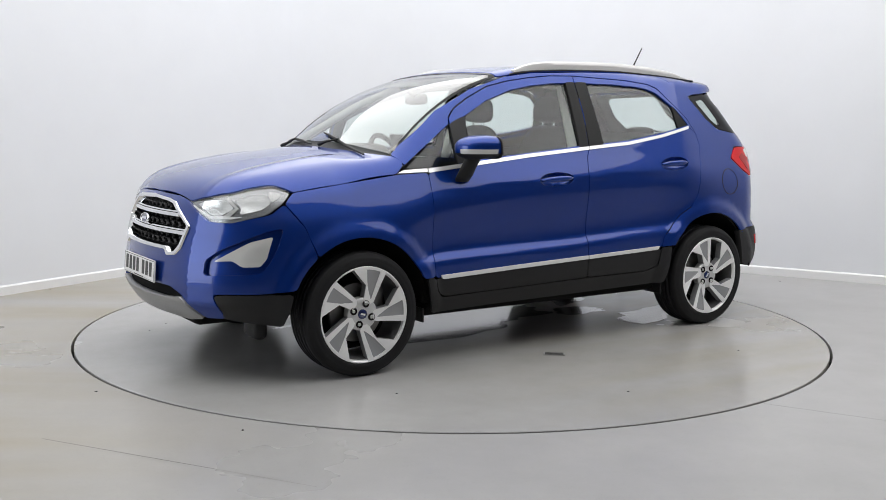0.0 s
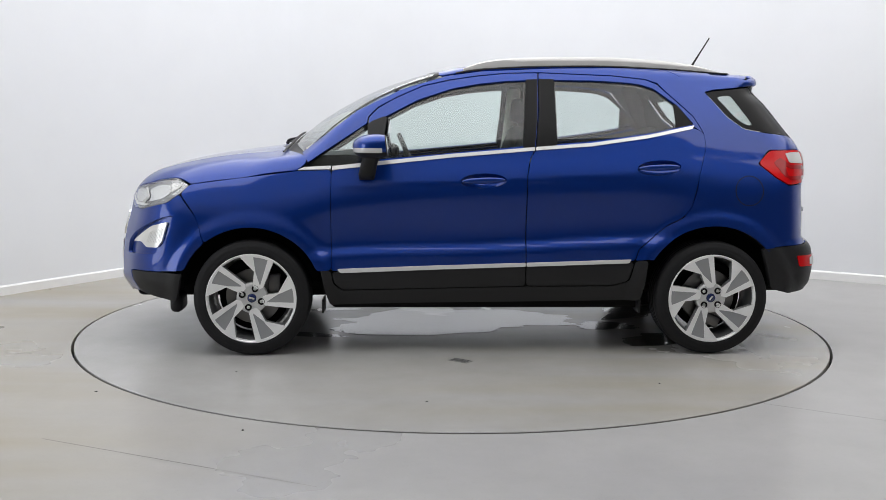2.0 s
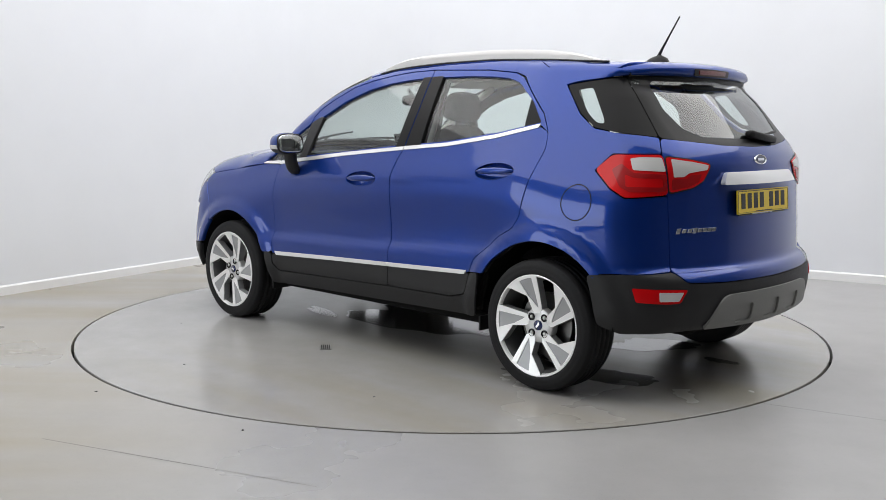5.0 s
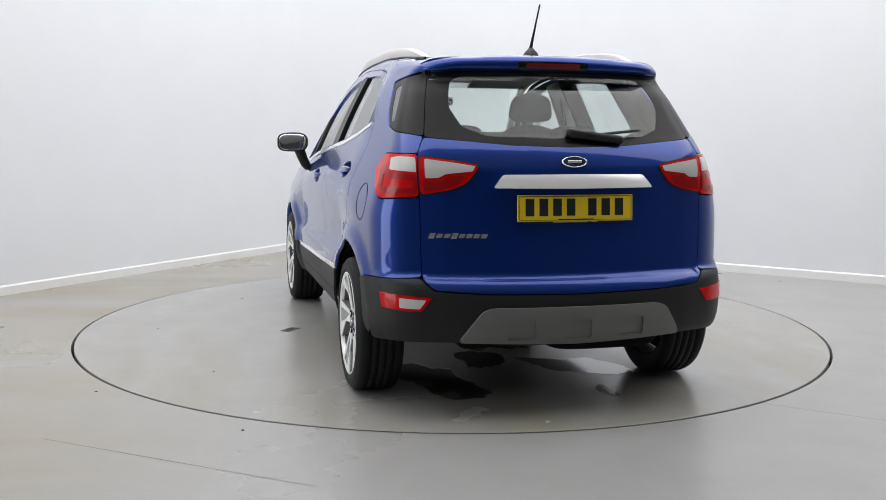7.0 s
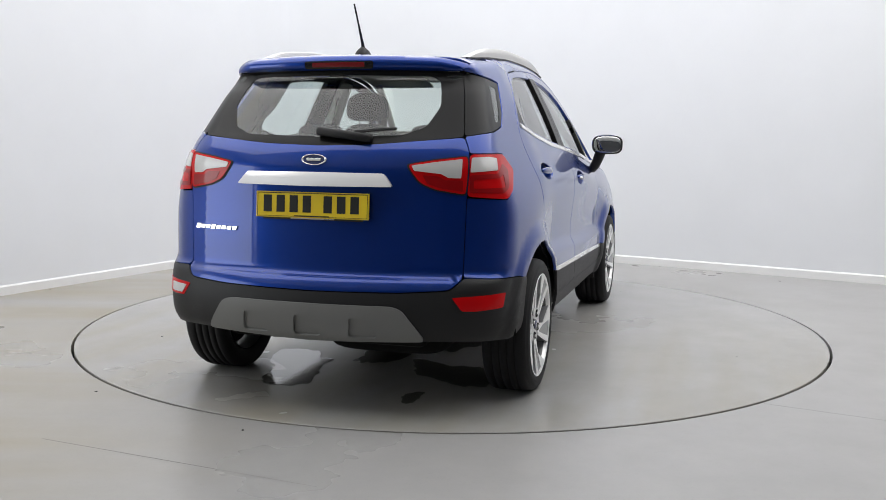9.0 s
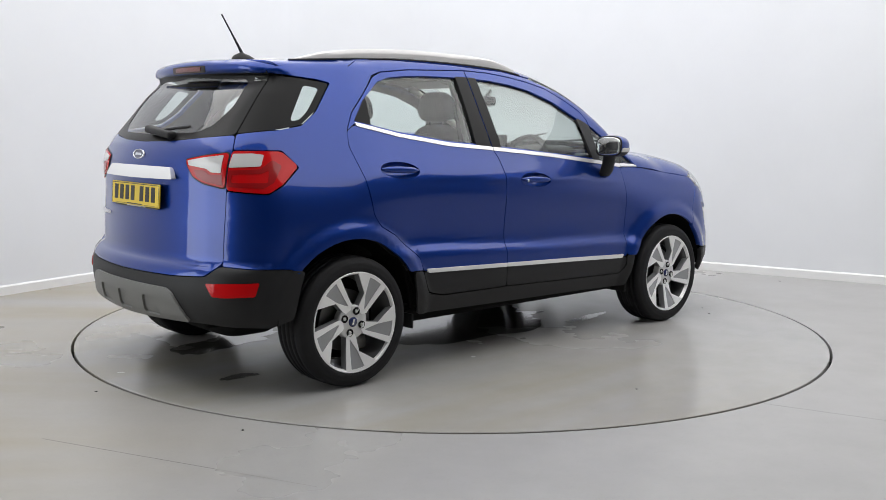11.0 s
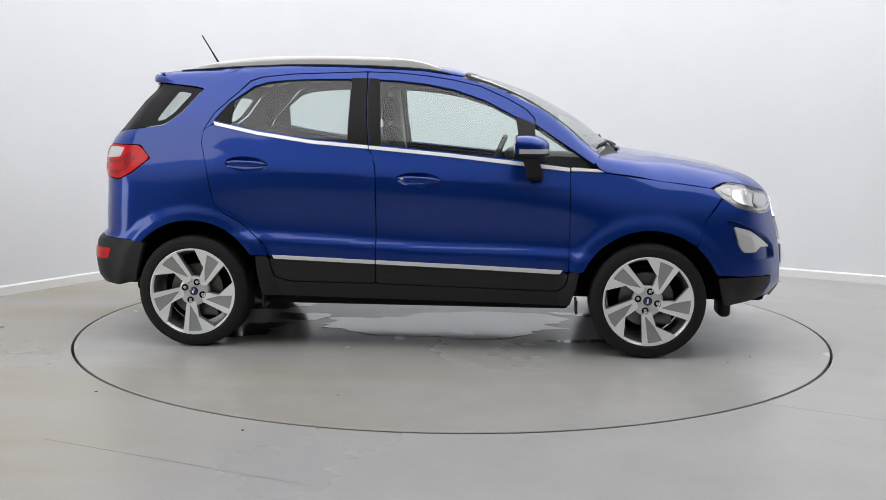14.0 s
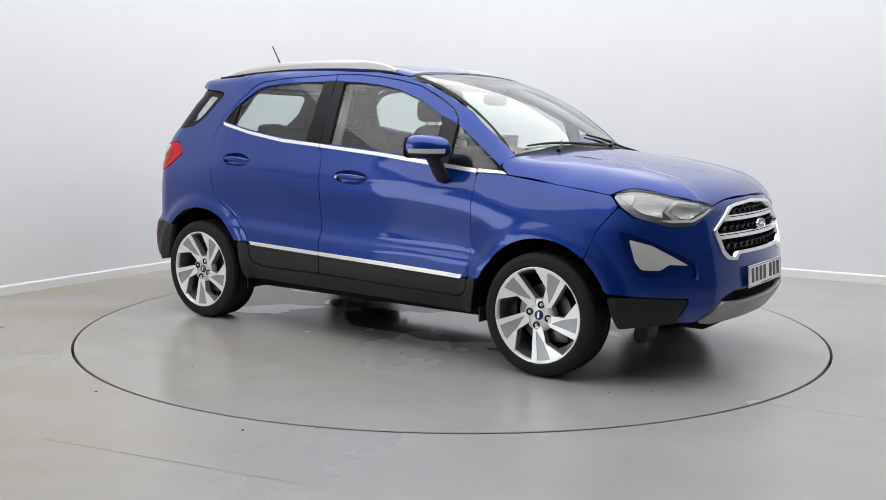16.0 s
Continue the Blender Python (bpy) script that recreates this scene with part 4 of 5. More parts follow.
    # lower corner cladding
    skin("bumper_cladding", [S(1.636, 0.444), S(1.8, 0.446), Fp(0.684, 0.440), Fp(0.652, 0.434), Fp(0.678, 0.350), Fp(0.655, 0.325), S(1.85, 0.305), S(1.68, 0.287), S(1.655, 0.36)], FRONT, BLACK, BUMPER, s, cell=0.03, depth=0.03)
GRILLE = new("grille")
GRILLE.parent = BUMPER
skin("grille_back", GRILLE_OUT, FRONT, DARK, GRILLE, proud=-0.05, cell=0.05)
skin("grille_frame", GRILLE_OUT, FRONT, CHROME, GRILLE, holes=[GRILLE_IN], proud=0.010, cell=0.02, depth=0.05, round_by=0.012, label="chrome grille surround")
for z, w in ((0.805, 0.352), (0.722, 0.435)):
    for lift, high in ((0.012, 0.0035), (-0.004, 0.0085)):
        skin("grille_bar", mirrored([Fp(0.0, z + lift + high), Fp(w + 0.004, z + lift + high), Fp(w, z + lift - high), Fp(0.0, z + lift - high)]), FRONT, CHROME, GRILLE, proud=0.0 if high < 0.005 else 0.004, cell=0.04, depth=0.02, round_by=0.005)


def grille_mesh():
    """Rows of linked hexagons behind the bars."""
    verts, faces = [], []
    for z0, w in ((0.845, 0.24), (0.765, 0.40), (0.682, 0.40)):
        for row in range(2):
            n = int(w / 0.066)
            for i in range(-n, n + 1):
                cy, cz = i * 0.066 + (0.033 if row % 2 else 0), z0 + (row - 0.5) * 0.027
                if abs(cy) > w:
                    continue
                at = len(verts)
                p = Fp(round(cy, 4), round(cz, 4))
                for k in range(6):
                    a = radians(60 * k)
                    for r, d in ((0.0350, 0.022), (0.0270, 0.012), (0.0255, 0.040)):
                        verts.append((p[0] - d + CAR_X, cy + r * math.cos(a) + CAR_Y, cz + r * math.sin(a) * 0.5))
                for k in range(6):
                    j = (k + 1) % 6
                    for q in (0, 1):
                        faces.append((at + 3 * k + q, at + 3 * j + q, at + 3 * j + q + 1, at + 3 * k + q + 1))
    tagged(mesh_object("grille_mesh", verts, faces, BLACK, GRILLE, smooth=False), kind="stuff")


grille_mesh()
skin("lower_intake", mirrored([Fp(0.0, 0.452), Fp(0.36, 0.452), Fp(0.46, 0.42), Fp(0.45, 0.395), Fp(0.0, 0.385)]), FRONT, DARK, BUMPER, proud=-0.03, cell=0.05)
skin("chin_lip", mirrored([Fp(0.0, 0.392), Fp(0.30, 0.396), Fp(0.46, 0.412), Fp(0.565, 0.316), Fp(0.45, 0.298), Fp(0.0, 0.300)]), FRONT, SILVER, BUMPER, proud=0.004, cell=0.03, depth=0.03, label="silver plastic chin lip")


def oval_badge(parent, at, facing, half_w, half_h):
    """An oval badge: bright rim, blue field and a plain bright bar for its mark."""
    lean = Matrix.Translation(at) @ facing
    bm = bmesh.new()
    rows = []
    for r, h in ((1.0, 0.0), (1.0, 0.006), (0.93, 0.009), (0.86, 0.007), (0.86, 0.003)):
        rows.append([bm.verts.new((h, r * half_w * math.cos(2 * math.pi * k / 36), r * half_h * math.sin(2 * math.pi * k / 36))) for k in range(36)])
    for a, b in zip(rows, rows[1:]):
        for k in range(36):
            bm.faces.new((a[k], a[(k + 1) % 36], b[(k + 1) % 36], b[k]))
    badge = part("badge", placed(bm, lean), CHROME, parent, smooth=True)
    bm = bmesh.new()
    bm.faces.new([bm.verts.new((0.005, 0.88 * half_w * math.cos(2 * math.pi * k / 36), 0.88 * half_h * math.sin(2 * math.pi * k / 36))) for k in range(36)])
    part("badge_field", placed(bm, lean), BADGEBLUE, badge)
    part("badge_mark", placed(box_bm(0.006, 0, 0, 0.003, half_w * 1.1, half_h * 0.5, 0.0012), lean), CHROME, badge)


oval_badge(GRILLE, (Fp(0.0, 0.762)[0] + 0.018, 0.0, 0.762), Matrix.Rotation(radians(-12), 4, "Y"), 0.062, 0.026)
oval_badge(TAILGATE, (Rp(0, 1.098)[0] - 0.001, 0.0, 1.098), Matrix.Rotation(math.pi, 4, "Z") @ Matrix.Rotation(radians(-14), 4, "Y"), 0.058, 0.024)


def number_plate(parent, x, z, sign, field, lean):
    """A pressed plate whose characters are plain dark bars."""
    m = Matrix.Translation((x, 0, z)) @ (Matrix.Identity(4) if sign > 0 else Matrix.Rotation(math.pi, 4, "Z")) @ Matrix.Rotation(radians(lean), 4, "Y")
    plate = part("number_plate", placed(box_bm(0, 0, 0, 0.008, 0.52, 0.111, 0.003), m), field, parent)
    for i in range(7):
        y = -0.205 + i * 0.061 + (0.035 if i > 3 else 0)
        part("plate_bar", placed(box_bm(0.0045, y, 0.004, 0.002, 0.038, 0.072), m), INK, plate)
    for zz, h in ((-0.047, 0.004), (0.0495, 0.003), (-0.0495, 0.0015)):
        part("plate_line", placed(box_bm(0.0042, 0, zz, 0.0015, 0.505 if h < 0.004 else 0.16, h), m), INK, plate)
    for y in (-0.2525, 0.2525):
        part("plate_line", placed(box_bm(0.0042, y, 0, 0.0015, 0.002, 0.10), m), INK, plate)


number_plate(BUMPER, Fp(0.0, 0.513)[0] + 0.004, 0.513, 1, WHITE, -4)
number_plate(TAILGATE, Rp(0.0, 0.906)[0] - 0.012, 0.906, -1, YELLOW, -4)
part("dealer_strip", placed(box_bm(Rp(0, 0.846)[0] - 0.004, 0.0, 0.848, 0.006, 0.46, 0.012)), INK, TAILGATE)
part("dealer_mark", placed(box_bm(Rp(0, 0.846)[0] - 0.008, 0.0, 0.848, 0.002, 0.20, 0.005)), SATIN, TAILGATE)

skin("chrome_bar", mirrored([Rp(0.0, 1.047), Rp(0.312, 1.045), Rp(0.352, 0.990), Rp(0.0, 0.988)]), REAR, LITCHROME, TAILGATE, proud=0.02, depth=0.025, cell=0.02, round_by=0.012, dish=lambda p: 0.022 * np.clip((1.047 - p[:, 2]) / 0.059, 0, 1) ** 0.8 - 0.006, label="chrome handle bar across the tailgate")
# model lettering as plain bright blocks
for k in range(8):
    y = 0.600 - k * 0.0300
    p = Rp(round(y, 4), 0.79)
    bm = box_bm(0, 0, 0, 0.005, 0.0255, 0.024 if k in (0, 3) else 0.018, 0.0015)
    for w in bm.verts:
        w.co.y -= w.co.z * 0.4
    part("model_letter", placed(bm, Matrix.Translation((p[0] - 0.003, y, 0.79)) @ Matrix.Rotation(radians(-12), 4, "Z")), CHROME, TAILGATE)
for s in (1, -1):
    inner_lamp = skin("tail_lamp", [Rp(0.644, 1.123), Rp(0.52, 1.108), Rp(0.400, 1.086), Rp(0.412, 1.06), Rp(0.455, 1.003), Rp(0.52, 0.975), Rp(0.644, 0.953)], REAR, BLACK, TAILGATE, s, proud=0.003, cell=0.02, label="red and clear tail lamp on the tailgate")
    skin("red_lens", [Rp(0.641, 1.117), Rp(0.52, 1.102), Rp(0.410, 1.083), Rp(0.420, 1.06), Rp(0.46, 1.009), Rp(0.52, 0.982), Rp(0.641, 0.960)], REAR, REDLENS, inner_lamp, s, proud=0.006, cell=0.02)
    skin("clear_lens", [Rp(0.622, 1.106), Rp(0.52, 1.093), Rp(0.424, 1.078), Rp(0.434, 1.058), Rp(0.545, 1.046), Rp(0.572, 1.030), Rp(0.622, 1.028)], REAR, WHITELENS, inner_lamp, s, proud=0.009, cell=0.02, round_by=0.006)
    skin("lamp_cell", [Rp(0.630, 1.020), Rp(0.560, 1.020), Rp(0.535, 1.036), Rp(0.470, 1.040), Rp(0.490, 1.005), Rp(0.54, 0.988), Rp(0.630, 0.972)], REAR, REDDEEP, inner_lamp, s, proud=0.0085, cell=0.02, round_by=0.008)
    skin("reflector_lens", [S(-1.745, 0.545), Rp(0.70, 0.541), Rp(0.612, 0.536), Rp(0.652, 0.480), Rp(0.70, 0.478), S(-1.765, 0.484)], REAR, REDLENS, REAR_BUMPER, s, proud=0.004, cell=0.02, round_by=0.008)
skin("reverse_lens", [Rp(0.735, 0.530), Rp(0.634, 0.526), Rp(0.660, 0.489), Rp(0.735, 0.490)], REAR, WHITELENS, REAR_BUMPER, 1, proud=0.007, cell=0.02, round_by=0.006)


SPOILER = skin("roof_spoiler", mirrored([Rp(0.0, 1.488), Rp(0.3, 1.487), Rp(0.53, 1.483), Rp(0.549, 1.486), Rp(0.549, 1.50), ROOF_EDGE[-1], T(-1.552, 0.4), T(-1.584, 0.25), T(-1.600, 0.0)]), REAR, PAINT, CAR, cell=0.02, depth=0.02)
BRAKE = skin("brake_lamp", mirrored([Rp(0.0, 1.529), Rp(0.165, 1.527), Rp(0.162, 1.494), Rp(0.0, 1.494)]), REAR, GLOSSBLACK, SPOILER, proud=0.002, cell=0.03, round_by=0.01, label="dark red high brake lamp")
skin("red_lens", mirrored([Rp(0.0, 1.522), Rp(0.125, 1.521), Rp(0.125, 1.502), Rp(0.0, 1.502)]), REAR, DARKRED, BRAKE, proud=0.004, cell=0.03, round_by=0.006)


def roof_rail(s):
    bm = bmesh.new()
    n, rows = 40, []
    for i in range(n + 1):
        x = 0.11 - 1.48 * i / n
        y = float(curve([-1.4, -1.2, -0.4, 0.0, 0.15], [0.505, 0.520, 0.535, 0.538, 0.545], np.array([x]))[0])
        ground = T(round(x, 4), round(y, 4))[2]
        high = float(curve([-1.37, -1.30, -1.17, -0.94, -0.62, -0.3, -0.08, 0.02, 0.11], [0.004, 0.018, 0.038, 0.047, 0.044, 0.040, 0.036, 0.024, 0.004], np.array([x]))[0])
        w = 0.020
        prof = [(-w, -0.01), (-w, high * 0.55), (-w * 0.75, high * 0.9), (-w * 0.3, high), (w * 0.4, high * 0.98), (w * 0.9, high * 0.75), (w, high * 0.4), (w, -0.01)]
        rows.append([bm.verts.new((x, s * (y + a), ground + b)) for a, b in prof])
    for a, b in zip(rows, rows[1:]):
        for k in range(len(a) - 1):
            bm.faces.new((a[k], a[k + 1], b[k + 1], b[k]))
    bm.faces.new(rows[0])
    bm.faces.new(rows[-1])
    rail = part("roof_rail", placed(bm), RAIL, CAR, "pale satin silver roof rail", sharp=40)
    pts = []
    for i in range(21):
        x = 0.15 - 1.55 * i / 20
        y = float(curve([-1.4, -1.2, -0.4, 0.0, 0.15], [0.505, 0.520, 0.535, 0.538, 0.545], np.array([x]))[0]) + 0.021
        p = T(round(x, 4), round(y, 4))
        pts.append((p[0], s * p[1], p[2] + 0.001))
    part("rail_gasket", placed(tube_bm(pts, 0.0055, 6)), BLACK, rail)


roof_rail(1)
roof_rail(-1)


def antenna():
    bm = bmesh.new()
    rows = []
    for x, w, h in ((-1.40, 0.012, 0.008), (-1.385, 0.024, 0.030), (-1.345, 0.026, 0.046), (-1.30, 0.024, 0.030), (-1.26, 0.014, 0.008)):
        g = T(x, 0.0)[2] - 0.003
        rows.append([bm.verts.new((x, w * math.cos(a), g + h * max(0, math.sin(a)))) for a in [math.pi * k / 8 for k in range(9)]])
    for a, b in zip(rows, rows[1:]):
        for k in range(8):
            bm.faces.new((a[k], a[k + 1], b[k + 1], b[k]))
    bm.faces.new(rows[0])
    bm.faces.new(rows[-1])
    base = part("antenna", placed(bm), BLACK, CAR, smooth=True)
    part("mast", placed(tube_bm([(-1.335, 0, 1.605), (-1.355, 0, 1.64), (-1.40, 0, 1.715), (-1.452, 0, 1.80)], [0.009, 0.007, 0.0045, 0.004], 8)), BLACK, base)


antenna()


def rear_wiper():
    bm = box_bm(0, 0, 0, 0.05, 0.25, 0.036, 0.013, 3)
    for w in bm.verts:
        w.co.z += w.co.y * 0.12
        w.co.x += 0.010 * (w.co.y / 0.1) ** 2
    base = part("rear_wiper", placed(bm, Matrix.Translation((Rp(-0.07, 1.205)[0] - 0.030, -0.115, 1.205))), BLACK, TAILGATE, sharp=40)
    pts = [(Rp(y, z)[0] - 0.03, y, z) for y, z in ((-0.16, 1.216), (-0.24, 1.224), (-0.34, 1.232))]
    part("wiper_blade", placed(tube_bm(pts, 0.007, 6)), BLACK, base)


rear_wiper()


def front_wipers():
    for a, b, pv in (((1.135, 0.60), (1.045, 0.02), (1.13, 0.14)), ((1.15, 0.06), (1.02, -0.56), (1.10, -0.42))):
        pts = []
        for i in range(11):
            u = i / 10
            x, y = a[0] + (b[0] - a[0]) * u, a[1] + (b[1] - a[1]) * u
            x = x - 0.065 * y * y
            p = T(round(x, 4), round(y, 4))
            pts.append((p[0], p[1], p[2] + 0.009))
        w = part("front_wiper", placed(tube_bm(pts, [0.005 + 0.003 * math.sin(math.pi * i / 10) for i in range(11)], 6)), BLACK, CAR)
        p = T(*pv)
        part("wiper_arm", placed(tube_bm([(p[0] + 0.01, p[1], p[2] + 0.005), (p[0], (p[1] + pts[6][1]) / 2, p[2] + 0.020), (pts[6][0], pts[6][1], pts[6][2] + 0.009)], [0.012, 0.008, 0.005], 6)), BLACK, w)


front_wipers()


def blob(cx, cy, cz, ax, ay, az, ex=0.7, ey=0.7, nu=32, nv=20):
    """A superellipsoid: a rounded block."""
    bm = bmesh.new()
    def pw(v, e):
        return math.copysign(abs(v) ** e, v)
    rows = []
    for j in range(nv + 1):
        b = -math.pi / 2 + math.pi * j / nv
        rows.append([bm.verts.new((cx + ax * pw(math.cos(b), ey) * pw(math.cos(2 * math.pi * i / nu), ex), cy + ay * pw(math.cos(b), ey) * pw(math.sin(2 * math.pi * i / nu), ex), cz + az * pw(math.sin(b), ey))) for i in range(nu)])
    for a, b in zip(rows, rows[1:]):
        for i in range(nu):
            bm.faces.new((a[i], a[(i + 1) % nu], b[(i + 1) % nu], b[i]))
    bmesh.ops.remove_doubles(bm, verts=bm.verts, dist=1e-5)
    return bm


def cut(bm, at, normal):
    """Takes away what lies on the normal's side of a plane, and caps it."""
    r = bmesh.ops.bisect_plane(bm, geom=bm.verts[:] + bm.edges[:] + bm.faces[:], plane_co=at, plane_no=normal, clear_outer=True)
    edges = [e for e in r["geom_cut"] if isinstance(e, bmesh.types.BMEdge)]
    if edges:
        bmesh.ops.holes_fill(bm, edges=edges, sides=0)
    return bm


def door_mirror(s):
    def head(grow=0.0):
        bm = blob(0.60, 0.918, 1.138, 0.105 + grow, 0.098 + grow, 0.063 + grow, 0.75, 0.75)
        for w in bm.verts:
            k = (w.co.x - 0.60) / 0.105
            w.co.z += -0.010 * max(0, k) - 0.012 * (w.co.y - 0.918) / 0.098 * 0
            w.co.y += 0.010 * (-k)
            w.co.x -= 0.28 * (w.co.y - 0.918)
        return cut(bm, (0.535, 0.9, 1.13), (-1, 0.0, 0.12))
    flip = Matrix.Diagonal((1, s, 1, 1))
    cap = cut(head(), (0, 0, 1.108), (0, 0, -1))
    base = part("door_mirror", placed(cap, flip), PAINT, CAR, "blue door mirror with black foot and indicator", sharp=40)
    low = cut(head(-0.002), (0, 0, 1.110), (0, 0, 1))
    part("mirror_housing", placed(low, flip), BLACK, base, sharp=40)
    strip = cut(cut(cut(cut(head(0.002), (0, 0, 1.128), (0, 0, 1)), (0, 0, 1.104), (0, 0, -1)), (0, 0.90, 0), (0, -1, 0)), (0.555, 0, 0), (-1, 0, 0))
    part("indicator", placed(strip, flip), WHITELENS, base, "clear turn indicator strip", sharp=40)
    glass = blob(0.0, 0.0, 0.0, 0.004, 0.086, 0.052, 0.8, 0.6)
    seat_m = flip @ Matrix.Translation((0.5345, 0.932, 1.136)) @ Matrix.Rotation(radians(6.8), 4, "Y")
    part("mirror_bezel", placed(blob(0.0, 0.0, 0.0, 0.004, 0.096, 0.060, 0.8, 0.6), seat_m), BLACK, base, smooth=True)
    part("mirror_glass", placed(glass, seat_m @ Matrix.Translation((-0.003, 0, 0))), MIRRORGLASS, base, smooth=True)
    bm = bmesh.new()
    rows = []
    for x, y, z, rx, ry in ((0.642, 0.812, 0.955, 0.040, 0.030), (0.640, 0.835, 0.985, 0.046, 0.034), (0.628, 0.862, 1.04, 0.044, 0.034), (0.612, 0.880, 1.085, 0.046, 0.036), (0.605, 0.885, 1.11, 0.048, 0.036)):
        rows.append([bm.verts.new((x + rx * math.cos(a), y + ry * math.sin(a), z)) for a in [2 * math.pi * k / 16 for k in range(16)]])
    for a, b in zip(rows, rows[1:]):
        for k in range(16):
            bm.faces.new((a[k], a[(k + 1) % 16], b[(k + 1) % 16], b[k]))
    bm.faces.new(rows[0])
    bm.faces.new(rows[-1])
    part("mirror_foot", placed(bm, flip), BLACK, base, smooth=True)


door_mirror(1)
door_mirror(-1)
# filler flap: a fine round joint in the wing
ring_out = [S(-1.452 + 0.0810 * math.cos(2 * math.pi * k / 40), 0.906 + 0.0830 * math.sin(2 * math.pi * k / 40)) for k in range(40)]
ring_in = [S(-1.452 + 0.0765 * math.cos(2 * math.pi * k / 40), 0.906 + 0.0785 * math.sin(2 * math.pi * k / 40)) for k in range(40)]
skin("filler_joint", ring_out, SIDE, GROOVE, CAR, 1, holes=[ring_in], proud=0.0008, depth=0.001, cell=0.05, round_by=0.001)


# ---------------------------------------------------------------- wheels
def flat_plate(outline, holes, thick, lift):
    """A plate in the wheel's plane: outline in (x, z), dished by lift(r)."""
    pts, edges = [], []
    for ring in (outline, *holes):
        at = len(pts)
        pts += ring
        edges += [(at + i, at + (i + 1) % len(ring)) for i in range(len(ring))]
    v, _, tris, *_ = delaunay_2d_cdt([Vector(p) for p in pts], edges, [], 0, 1e-7)
    v = np.array([tuple(p) for p in v])
    mids = np.array([v[list(t)].mean(0) for t in tris])
    keep, _ = inside_outline(np.array(outline), mids)
    for h in holes:
        keep &= ~inside_outline(np.array(h), mids)[0]
    bm = bmesh.new()
    up = [bm.verts.new((p[0], lift(math.hypot(*p)), p[1])) for p in v]
    faces = [bm.faces.new([up[i] for i in t]) for t, k in zip(tris, keep) if k]
    bmesh.ops.recalc_face_normals(bm, faces=bm.faces)
    if sum(f.normal.y for f in bm.faces) < 0:
        bmesh.ops.reverse_faces(bm, faces=bm.faces)
    new_geo = bmesh.ops.extrude_face_region(bm, geom=faces)
    bmesh.ops.translate(bm, vec=(0, -thick, 0), verts=[g for g in new_geo["geom"] if isinstance(g, bmesh.types.BMVert)])
    return bm


def polar_ring(points, gap=0.008):
    """Outline from (degrees, radius) corners, divided and bent along the circle where both ends lie far out."""
    out = []
    for (a, r), (b, q) in zip(points, points[1:] + points[:1]):
        if abs(r - q) < 0.012 and r > 0.2:
            n = max(2, int(abs(b - a) / 4))
            out += [(radians(a + (b - a) * i / n), r + (q - r) * i / n) for i in range(n)]
        else:
            p0 = np.array([r * math.cos(radians(a)), r * math.sin(radians(a))])
            p1 = np.array([q * math.cos(radians(b)), q * math.sin(radians(b))])
            n = max(1, int(np.linalg.norm(p1 - p0) / gap))
            for i in range(n):
                p = p0 + (p1 - p0) * i / n
                out.append((math.atan2(p[1], p[0]), math.hypot(*p)))
    return [(r * math.cos(a), r * math.sin(a)) for a, r in out]


def dish(r):
    return -0.020 + 0.026 * min(1, r / 0.235) ** 1.5


